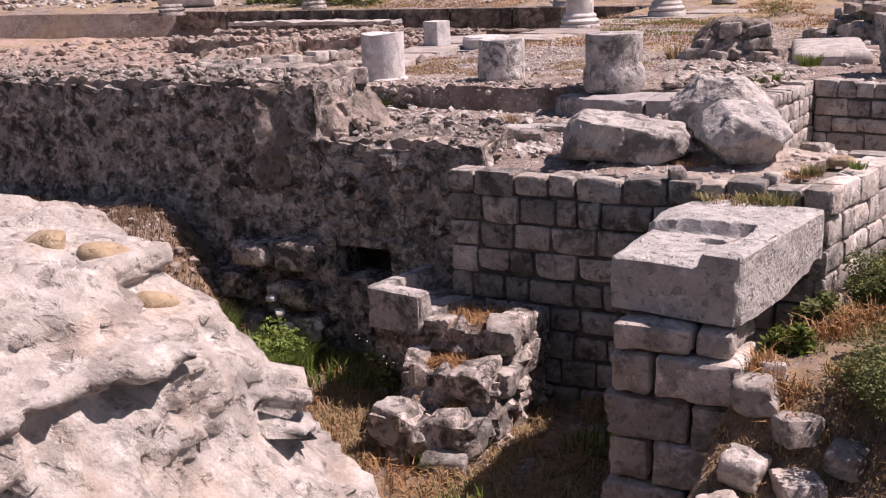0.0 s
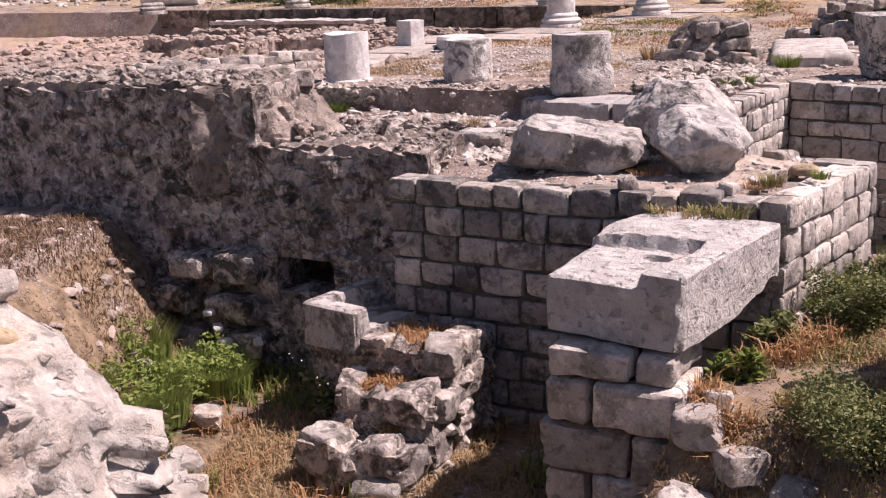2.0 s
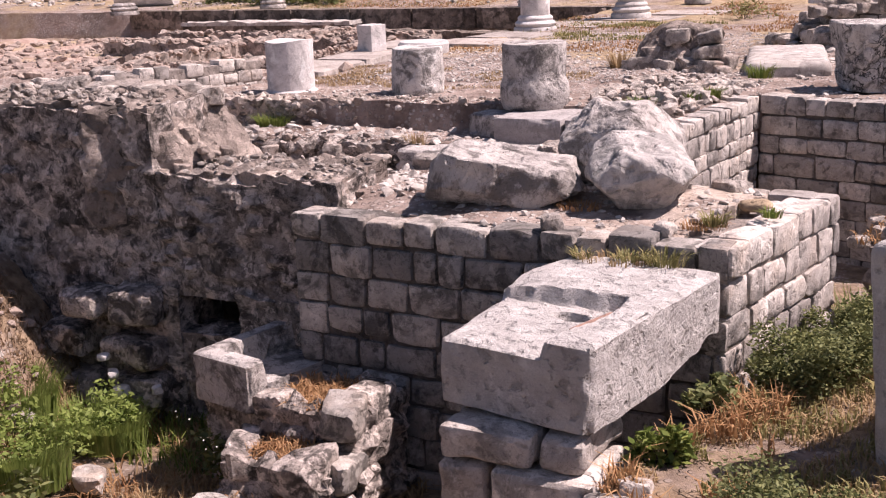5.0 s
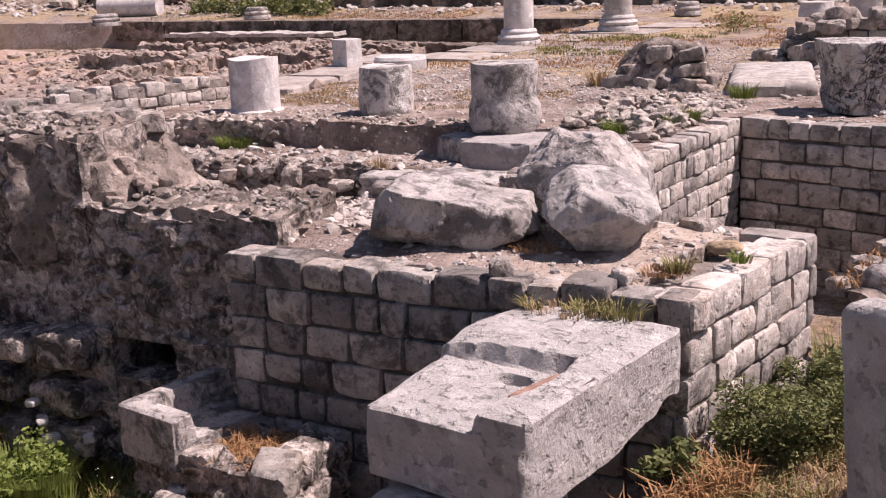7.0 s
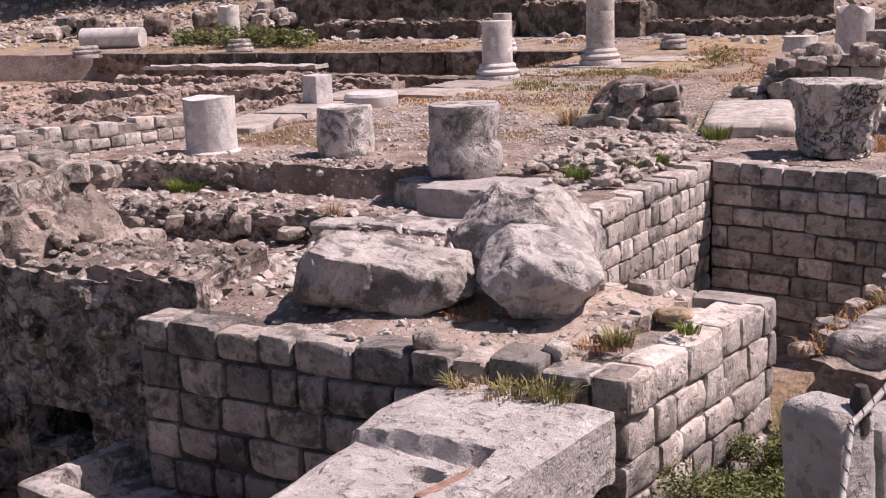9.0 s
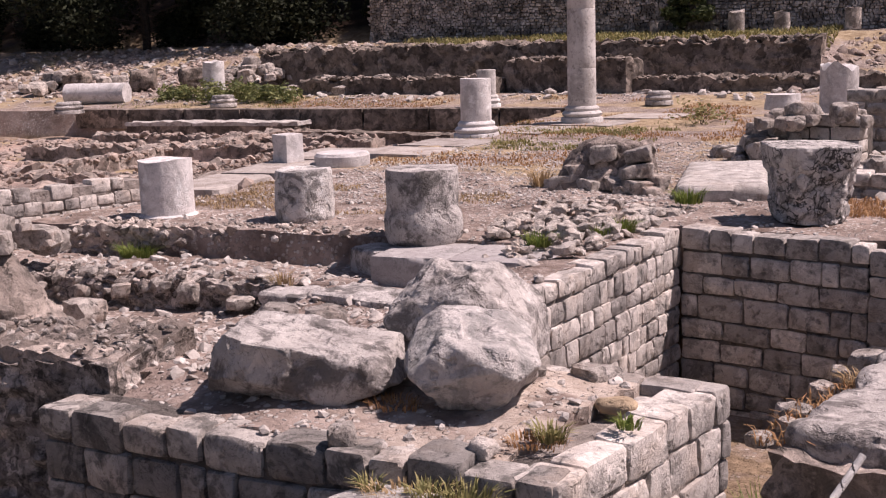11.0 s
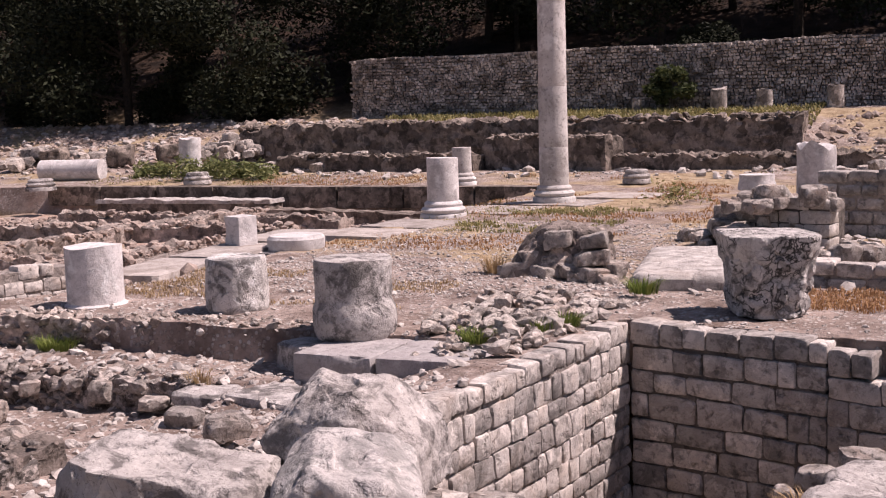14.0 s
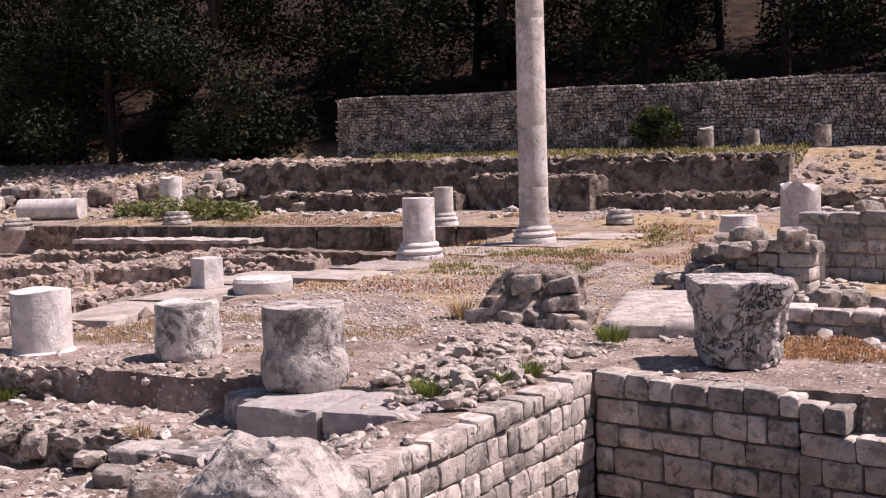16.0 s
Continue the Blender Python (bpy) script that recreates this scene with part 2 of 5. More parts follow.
BLACKED = stone("blackened_rubble", (0.60, 0.53, 0.49), (0.25, 0.22, 0.20), stain=(0.035, 0.032, 0.03), stain_amount=0.85, scale=12, stain_scale=6.0, vary=0.2, bump=1.0, bump_scale=16, patch=13.0)
LIME = stone("limestone", (0.70, 0.65, 0.61), (0.46, 0.415, 0.385), stain_amount=0.3, scale=5, stain_scale=3.5, vary=0.15, tint=(0.55, 0.46, 0.38), tint_amount=0.35)
BOULDER = stone("boulder_stone", (0.58, 0.535, 0.505), (0.38, 0.345, 0.325), stain=(0.09, 0.08, 0.075), stain_amount=0.75, scale=5, stain_scale=4.0, vary=0.12, bump=1.0, bump_scale=11, pit=0.5)
BOULDER_PALE = stone("pale_boulder_stone", (0.63, 0.585, 0.555), (0.46, 0.42, 0.40), stain=(0.15, 0.155, 0.145), stain_amount=0.5, scale=5, stain_scale=4.5, vary=0.0, bump=1.0, bump_scale=13, pit=0.4)
MARBLE = stone("weathered_marble", (0.74, 0.70, 0.685), (0.60, 0.56, 0.545), stain=(0.12, 0.11, 0.105), stain_amount=0.35, scale=5, stain_scale=3.0, vary=0.1, bump=0.35, pit=0.15)
MARBLE_DARK = stone("lichen_marble", (0.58, 0.54, 0.515), (0.38, 0.345, 0.325), stain=(0.05, 0.045, 0.042), stain_amount=0.75, scale=6, stain_scale=3.5, vary=0.1, bump=1.0, bump_scale=10)
PITTED = stone("pitted_marble", (0.76, 0.72, 0.69), (0.56, 0.52, 0.49), stain=(0.07, 0.065, 0.06), stain_amount=0.7, scale=6, stain_scale=4.5, vary=0.0, bump=1.0, bump_scale=12, pit=0.8)
VEINED = stone("carved_stone", (0.68, 0.64, 0.61), (0.47, 0.43, 0.405), stain=(0.045, 0.042, 0.04), stain_amount=0.55, scale=6, stain_scale=4.5, vary=0.0, bump=0.9, bump_scale=14, vein=9.0)
TROUGH = stone("trough_stone", (0.64, 0.605, 0.58), (0.49, 0.455, 0.435), stain=(0.30, 0.28, 0.265), stain_amount=0.25, crack=0.1, pit=0.4, scale=7, stain_scale=5.0, vary=0.08, bump=1.0, bump_scale=22, grain=110)
ROCK_WHITE = stone("white_rock", (0.63, 0.58, 0.54), (0.43, 0.385, 0.35), stain=(0.26, 0.22, 0.19), stain_amount=0.5, scale=8, stain_scale=6.0, vary=0.1, bump=0.8, tint=(0.60, 0.46, 0.36), tint_amount=0.5)
OCHRE = stone("ochre_stone", (0.52, 0.40, 0.27), (0.36, 0.26, 0.17), stain_amount=0.2, scale=8, vary=0.2)
FAR_WALL = stone("far_wall_stone", (0.54, 0.49, 0.45), (0.27, 0.24, 0.22), stain_amount=0.6, scale=4, stain_scale=2.5, vary=0.0, patch=6.0)
RED_EARTH = stone("red_mortar", (0.42, 0.26, 0.20), (0.30, 0.18, 0.14), stain_amount=0.1, scale=10, vary=0.0)
PLASTER = stone("ledge_plaster", (0.60, 0.52, 0.465), (0.38, 0.32, 0.28), stain=(0.09, 0.075, 0.065), stain_amount=0.5, scale=5, stain_scale=4, vary=0.0, bump=1.0, patch=6.0)
LEDGE = stone("ledge_mortar", (0.42, 0.355, 0.315), (0.24, 0.20, 0.175), stain_amount=0.5, scale=8, stain_scale=5, vary=0.0, bump=1.0, patch=5.0)
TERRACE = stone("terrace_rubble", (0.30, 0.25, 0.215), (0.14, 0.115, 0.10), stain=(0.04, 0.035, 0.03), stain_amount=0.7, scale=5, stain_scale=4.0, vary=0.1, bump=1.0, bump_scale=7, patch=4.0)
BLADE_DRY = leafy("dry_grass", (0.30, 0.20, 0.11), (0.46, 0.34, 0.19))
BLADE_RUST = leafy("rusty_grass", (0.32, 0.17, 0.085), (0.46, 0.28, 0.14))
BLADE_DEAD = leafy("dead_twigs", (0.12, 0.078, 0.05), (0.32, 0.215, 0.135))
BLADE_GREEN = leafy("green_grass", (0.09, 0.14, 0.03), (0.24, 0.27, 0.07), 0.5, 0.35)
WEED = leafy("bright_weed", (0.15, 0.21, 0.05), (0.31, 0.37, 0.11), 0.5, 0.4)
LEAF_DULL = leafy("dull_leaves", (0.085, 0.11, 0.042), (0.24, 0.245, 0.10))
# Near-black leaves: the wood's shade goes into their colour.
LEAF_WOOD_SHADE = leafy("wood_shade_leaves", (0.008, 0.011, 0.006), (0.026, 0.031, 0.013), 0.8, 0.0)
# Shrub leaves darkened to stand in for shade by the retaining wall.
LEAF_SHADE = leafy("shaded_shrub_leaves", (0.035, 0.05, 0.018), (0.085, 0.10, 0.04))
BLADE_OLIVE = leafy("olive_grass", (0.16, 0.16, 0.06), (0.34, 0.29, 0.13))
RUBBLE = stone("rubble_stone", (0.61, 0.55, 0.505), (0.38, 0.33, 0.295), stain=(0.10, 0.088, 0.08), stain_amount=0.6, scale=9, stain_scale=7, vary=0.35, bump=1.0, tint=(0.45, 0.34, 0.28), tint_amount=0.6)
PAVING = stone("paving_stone", (0.52, 0.465, 0.43), (0.36, 0.315, 0.285), stain=(0.20, 0.165, 0.14), stain_amount=0.5, scale=3, stain_scale=2.5, vary=0.15, bump=0.6, pit=0.3)
SLAB = stone("slab_marble", (0.46, 0.43, 0.42), (0.34, 0.31, 0.305), stain=(0.12, 0.11, 0.105), stain_amount=0.4, scale=4, stain_scale=4, vary=0.05, bump=0.4, pit=0.2)
FLOWER = leafy("pale_petals", (0.75, 0.74, 0.68), (0.8, 0.8, 0.75))
BARK = stone("bark", (0.08, 0.06, 0.045), (0.03, 0.025, 0.02), stain_amount=0, scale=10, vary=0.2, bump=1.0)
ROPE = stone("rope_fibre", (0.75, 0.72, 0.68), (0.65, 0.62, 0.58), stain_amount=0, scale=20, vary=0)
ROPE_DARK = stone("rope_dark_strand", (0.10, 0.09, 0.09), (0.06, 0.055, 0.05), stain_amount=0, scale=20, vary=0)


# ---- the ground: one sheet with its levels ----
def smooth(a, z, v):
    t = np.clip((v - a) / (z - a), 0, 1)
    return t * t * (3 - 2 * t)


def pit_west(y):
    return -2.02 + 0.155 * (y - 10.0)


def height(x, y):
    """The height of the ground at arrays of places."""
    p = np.stack([x, y, 0 * x], 1)
    wob = fbm(p * 1.3, 3, 3)
    fine = fbm(p * 5.5, 4, 8)
    far = smooth(14, 22, y)
    h = 0.02 + 0.035 * wob + 0.022 * fine
    # lower strip in front of the drums, and the trench before it
    strip = smooth(12.48, 12.42, y) * smooth(-2.1, -3.2, x)
    h = h - 0.27 * strip
    trench = smooth(11.6 + 0.12 * wob, 11.42 + 0.12 * wob, y) * smooth(-3.9, -4.4, x) * smooth(8.9, 11.0, y)
    h = h - 0.26 * trench
    h = h + 0.22 * strip * smooth(10.4, 8.6, y)
    h = h + 0.5 * smooth(-4.75, -5.3, x + 0.25 * wob) * smooth(8.0, 8.3, y) * smooth(9.9, 9.0, y)
    h = h - 0.05 * smooth(8.6, 8.0, y) * smooth(-4.0, -3.3, x) - 0.04 * smooth(-1.25, -0.85, x - 0.255 * (y - 7.6)) * smooth(9.4, 9.2, y)
    # sunken court behind the drums
    court = smooth(-7.0, -7.5, x) * smooth(14.3, 15.2, y + 0.25 * x + 1.9) * smooth(28.25, 28.15, y)
    h = h - (0.42 + 0.28 * smooth(24.0, 26.2, y)) * court + court * 0.10 * fbm(p * 0.9, 4, 21)
    # terraces and the hill
    h = h + 0.12 * smooth(29, 31.5, y) + 1.15 * (smooth(34.4, 34.7, y + 0.02 * x) + (smooth(31.2, 38.5, y + 0.15 * fbm(p * 0.5, 2, 31)) - smooth(34.4, 34.7, y + 0.02 * x)) * np.maximum(smooth(-17.6, -20.0, x), smooth(-3.4, -2.0, x))) + 0.10 * fbm(p * 0.9, 3, 33) * smooth(31, 33, y) * np.maximum(smooth(-17.6, -20.0, x), smooth(-3.4, -2.0, x)) + 0.22 * smooth(35, 40, y)
    h = h + np.clip(y - 40.9, 0, 60) * 0.42
    # the pit
    pit = (x > pit_west(y) - 0.11) & (y > 9.02) & (y < 13.54 - 0.24 * (x + 1.5)) & (x < 4)
    h = np.where(pit, -1.55 + 0.05 * wob, h)
    # low ground before the walls
    low = (y < np.where(x < -3.30, np.where((x > -4.72) & (x < -4.08), 8.82, 8.45), 7.90 - 0.066 * (x + 3.46))) & (x < -0.95) | (y < 9.4) & (x > np.where(y > 7.86, -1.08 + 0.255 * (y - 7.6), -1.0))
    sunk = -1.72 + 0.05 * wob + 0.03 * fine
    mound = smooth(-4.95, -6.2, x + 0.25 * (y - 7.4)) * 1.2 + smooth(6.3, 4.2, y) * smooth(-2.6, -4.0, x) * 0.25
    sunk = sunk + mound
    right = -0.76 + 0.06 * wob + 0.03 * fine + smooth(-0.2, 1.6, x) * 0.75
    right = right - smooth(6.25, 5.45, y) * 0.55 * smooth(0.25, -0.5, x)
    bank = -1.02 + 0.3 * (y - 6.1)
    lowh = sunk + (right - sunk) * smooth(bank - 0.25, bank + 0.02, x)
    lowh = lowh + (0.0 - lowh) * smooth(0.0, 0.8, x - 0.12 * (y - 1)) * smooth(7.0, 5.0, y)
    h = np.where(low, lowh, h)
    return h


def ground_at(x, y):
    return float(height(np.array([float(x)]), np.array([float(y)]))[0])


def lines(spans):
    out = []
    for a, z, st in spans:
        out += list(np.arange(a, z - 1e-6, st))
    return np.array(out + [spans[-1][1]])


GX = lines([(-420, -60, 40), (-60, -26, 2), (-26, -9, 0.3), (-9, 1.2, 0.055), (1.2, 8, 0.4), (8, 60, 4), (60, 420, 40)])
GY = lines([(-300, -20, 40), (-20, 1, 1.5), (1, 4.5, 0.15), (4.5, 14.6, 0.055), (14.6, 20, 0.15), (20, 42, 0.3), (42, 80, 2), (80, 500, 35)])


def soil():
    """Earth, pale stones and chips, dry straw, painted woodland shade, by place."""
    m = bpy.data.materials.new("stony_ground")
    m.use_nodes = True
    nt = m.node_tree
    L = nt.links.new
    b = nt.nodes["Principled BSDF"]
    b.inputs["Roughness"].default_value = 0.95
    b.inputs["Specular IOR Level"].default_value = 0.15
    geo = nt.nodes.new("ShaderNodeNewGeometry")
    pos = geo.outputs["Position"]

    def tex(sc, det=8, rg=0.62):
        n = nt.nodes.new("ShaderNodeTexNoise")
        n.inputs["Scale"].default_value, n.inputs["Detail"].default_value, n.inputs["Roughness"].default_value = sc, det, rg
        L(pos, n.inputs["Vector"])
        return n.outputs[0]

    def rng(src, a, z):
        n = nt.nodes.new("ShaderNodeMapRange")
        n.inputs[1].default_value, n.inputs[2].default_value = a, z
        L(src, n.inputs[0])
        return n.outputs[0]

    def mix(fac, a, z):
        n = nt.nodes.new("ShaderNodeMix")
        n.data_type = "RGBA"
        for s, v in ((0, fac), (6, a), (7, z)):
            if isinstance(v, tuple):
                n.inputs[s].default_value = (*v, 1)
            elif isinstance(v, float):
                n.inputs[s].default_value = v
            else:
                L(v, n.inputs[s])
        return n.outputs[2]

    def mul(a, z):
        n = nt.nodes.new("ShaderNodeMath")
        n.operation = "MULTIPLY"
        for k, v in ((0, a), (1, z)):
            if isinstance(v, float):
                n.inputs[k].default_value = v
            else:
                L(v, n.inputs[k])
        return n.outputs[0]

    earth = mix(rng(tex(2.2), 0.35, 0.65), (0.165, 0.12, 0.10), (0.40, 0.32, 0.28))
    vo = nt.nodes.new("ShaderNodeTexVoronoi")
    vo.inputs["Scale"].default_value = 26
    L(pos, vo.inputs["Vector"])
    sep = nt.nodes.new("ShaderNodeSeparateColor")
    L(vo.outputs["Color"], sep.inputs[0])
    chips = mul(rng(sep.outputs[0], 0.55, 0.6), rng(vo.outputs["Distance"], 0.55, 0.45))
    earth = mix(mul(chips, rng(tex(1.1, 4), 0.38, 0.55)), earth, mix(sep.outputs[1], (0.34, 0.30, 0.275), (0.62, 0.57, 0.53)))
    earth = mix(mul(rng(tex(12, 6), 0.5, 0.62), 0.55), earth, (0.13, 0.10, 0.085))
    # straw-coloured ground: the sunken yard and the meadow between the columns
    xyz = nt.nodes.new("ShaderNodeSeparateXYZ")
    L(pos, xyz.inputs[0])
    straw = mix(rng(tex(9), 0.35, 0.65), (0.13, 0.09, 0.06), (0.33, 0.24, 0.16))
    deep = rng(xyz.outputs[2], -0.55, -0.7)
    earth = mix(mul(deep, rng(tex(1.7, 5), 0.3, 0.5)), earth, straw)
    wide = mul(rng(xyz.outputs[1], 15.5, 17.0), rng(tex(0.33, 6), 0.47, 0.56))
    earth = mix(wide, earth, mix(rng(tex(5), 0.4, 0.6), (0.27, 0.195, 0.12), (0.43, 0.335, 0.225)))
    west = nt.nodes.new("ShaderNodeMath")
    west.operation = "LESS_THAN"
    west.inputs[1].default_value = -8.0
    L(xyz.outputs[0], west.inputs[0])
    pink = mul(mul(west.outputs[0], rng(xyz.outputs[1], 14.0, 16.0)), mul(rng(xyz.outputs[1], 29.0, 27.0), rng(tex(0.6, 5), 0.42, 0.52)))
    earth = mix(pink, earth, mix(rng(tex(6), 0.4, 0.6), (0.36, 0.24, 0.195), (0.50, 0.385, 0.325)))
    corner = mul(mul(rng(xyz.outputs[0], -2.1, -1.3), mul(rng(xyz.outputs[1], 9.3, 9.1), rng(xyz.outputs[1], 7.3, 7.5))), mul(rng(xyz.outputs[2], -0.25, -0.15), rng(tex(2.6, 6), 0.40, 0.52)))
    earth = mix(corner, earth, mix(rng(tex(7), 0.4, 0.6), (0.40, 0.32, 0.265), (0.56, 0.475, 0.41)))
    # The trees' shade is painted into the ground from here back.
    woods_shade = rng(xyz.outputs[1], 40.5, 42.5)
    earth = mix(woods_shade, earth, mix(rng(tex(1.5), 0.4, 0.6), (0.018, 0.012, 0.009), (0.05, 0.031, 0.021)))
    L(earth, b.inputs["Base Color"])
    bp = nt.nodes.new("ShaderNodeBump")
    bp.inputs["Strength"].default_value, bp.inputs["Distance"].default_value = 0.9, 0.03
    add = nt.nodes.new("ShaderNodeMath")
    L(tex(16, 9, 0.7), add.inputs[0])
    L(chips, add.inputs[1])
    L(add.outputs[0], bp.inputs["Height"])
    L(bp.outputs[0], b.inputs["Normal"])
    return m


SOIL = soil()
mx, my = np.meshgrid(GX, GY)
gz = height(mx.ravel(), my.ravel())
nx, ny = len(GX), len(GY)
idx = np.arange(nx * ny).reshape(ny, nx)
quads = np.stack([idx[:-1, :-1], idx[:-1, 1:], idx[1:, 1:], idx[1:, :-1]], -1).reshape(-1, 4)
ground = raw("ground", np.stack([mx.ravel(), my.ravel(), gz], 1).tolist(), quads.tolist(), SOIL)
tagged(ground, "stony earth with pale chips, dry grass and dust", "ground", kind="structure")

# ---- walls of dressed stone ----
PIECES = []
for k in range(14):
    bmk = bmesh.new()
    bmesh.ops.create_cube(bmk, size=1)
    bmesh.ops.subdivide_edges(bmk, edges=bmk.edges[:], cuts=3, use_grid_fill=True)
    pk = get(bmk)
    ax = np.abs(pk)
    pk = np.where(ax > 0.49, pk, np.sign(pk) * np.where(ax > 0.2, 0.40, 0.0))
    outer = (np.abs(pk) > 0.49).sum(1)
    pk = pk * np.where(outer[:, None] >= 3, 0.90, np.where(outer[:, None] == 2, 0.96, 1.0))
    pk = pk + 0.05 * np.stack([fbm(pk * 1.7 + k * 9.1 + j * 31, 2, 100 + k + 20 * j) for j in range(3)], 1) * (1, 1.2, 1.6)
    pk = pk + 0.022 * np.stack([fbm(pk * 5.0 + k * 5.3 + j * 17, 2, 300 + k + 20 * j) for j in range(3)], 1) * (1, 1.6, 1.4)
    put(bmk, pk)
    PIECES.append(bmk)


def block_meshes(material, tag):
    return [mesh_from("block_" + tag, b.copy(), material) for b in PIECES]


BLOCKS = {m.name: block_meshes(m, m.name) for m in (ASHLAR, ASHLAR_PALE, FAR_WALL, LIME)}


def ashlar_wall(name, label, p0, p1, top, courses, depth, lengths, material, seed, crown=None, gap=0.014, recess=0.018, ragged=0.0):
    """Courses of blocks from p0 to p1, facing to the right of that way; each block is a piece of its own before a core of mortar."""
    rng_w = np.random.RandomState(seed)
    a, z = Vector((*p0, 0)), Vector((*p1, 0))
    way = (z - a).normalized()
    out = Vector((way.y, -way.x, 0))
    long = (z - a).length
    turn = math.degrees(math.atan2(way.y, way.x))
    total = sum(courses)
    bm = rough_box(long - 0.03, depth - 2 * recess, total - 0.05, 0.10, 0.006, seed, 8, 0.01)
    mid = a + way * long / 2 - out * (depth / 2)
    # Pale ashlar with a shallow recess takes the tone meant for sunlit walls.
    wall = solo(name, bm, MORTAR_PALE if material is ASHLAR_PALE and recess < 0.02 else MORTAR, label, "wall", pose(mid.x, mid.y, top - total, 0, 0, turn), "structure")
    inv = wall.matrix_world.inverted()
    zt = top
    meshes = BLOCKS[material.name]
    for ci, h in enumerate(courses):
        s = -rng_w.uniform(0, lengths[0] * 0.4) if ci else 0.0
        lo, hi = (crown or lengths) if ci == 0 else lengths
        while s < long - 0.02:
            w = rng_w.uniform(lo, hi)
            if long - (s + w) < lo * 0.5:
                w = long - s
            s0 = max(s, 0.0)
            w0 = s + w - s0
            if w0 > 0.05 and rng_w.rand() > (ragged if ci == 0 else 0.0):
                hh = h - gap + rng_w.uniform(-0.03, 0.016)
                d = depth * rng_w.uniform(0.42, 0.66) if ci == 0 else depth * 0.6
                proud = rng_w.uniform(-0.008, 0.012)
                c = a + way * (s0 + w0 / 2) - out * (d / 2 - proud)
                o = new("block", meshes[rng_w.randint(len(meshes))])
                o.parent = wall
                o.matrix_basis = inv @ pose(c.x, c.y, zt - h / 2 + (rng_w.uniform(-0.012, 0.02) if ci == 0 else 0), rng_w.uniform(-1.0, 1.0), rng_w.uniform(-1.2, 1.2), turn + rng_w.uniform(-1.0, 1.0)) @ Matrix.Diagonal((w0 - gap, d, hh, 1))
            s += w
        zt -= h
    return wall


def far_wall(name, label, p0, p1, top, courses, depth, lengths, material, seed):
    """A distant coursed wall: real stones, joined into one part over a dark core, with drain holes left open."""
    rng_w = np.random.RandomState(seed)
    a, z = Vector((*p0, 0)), Vector((*p1, 0))
    way = (z - a).normalized()
    long, total = (z - a).length, sum(courses)
    out = Vector((way.y, -way.x, 0))
    mid = a + way * long / 2 - out * (depth / 2 + 0.06)
    core = rough_box(long, depth, total, 0.8, 0.02, seed, 2, 0.02)
    wall = solo(name, core, MORTAR_PALE, label, "wall", pose(mid.x, mid.y, top - total, 0, 0, math.degrees(math.atan2(way.y, way.x))), "structure")
    V, F = [], []
    data = [(get(b), [[v.index for v in f.verts] for f in b.faces]) for b in PIECES]
    zt = total
    for ci, h in enumerate(courses):
        s = -long / 2 + rng_w.uniform(0, 0.15)
        while s < long / 2:
            w = rng_w.uniform(*lengths)
            if rng_w.rand() > 0.012:
                p, f = data[rng_w.randint(len(data))]
                n0 = len(V)
                q = p * (w - 0.02, 0.34, h * rng_w.uniform(0.72, 1.0)) + (s + w / 2, -depth / 2 - 0.06 + rng_w.uniform(0, 0.05), zt - h / 2 + rng_w.uniform(-0.02, 0.02) + 0.03 * math.sin(s * 0.9 + ci * 0.3))
                V += q.tolist()
                F += [[i + n0 for i in g] for g in f]
            s += w
        zt -= h
    face = raw("stones", V, F, material)
    face.parent = wall
    tagged(face, "coursed rough grey stones", kind="stuff")
    return wall


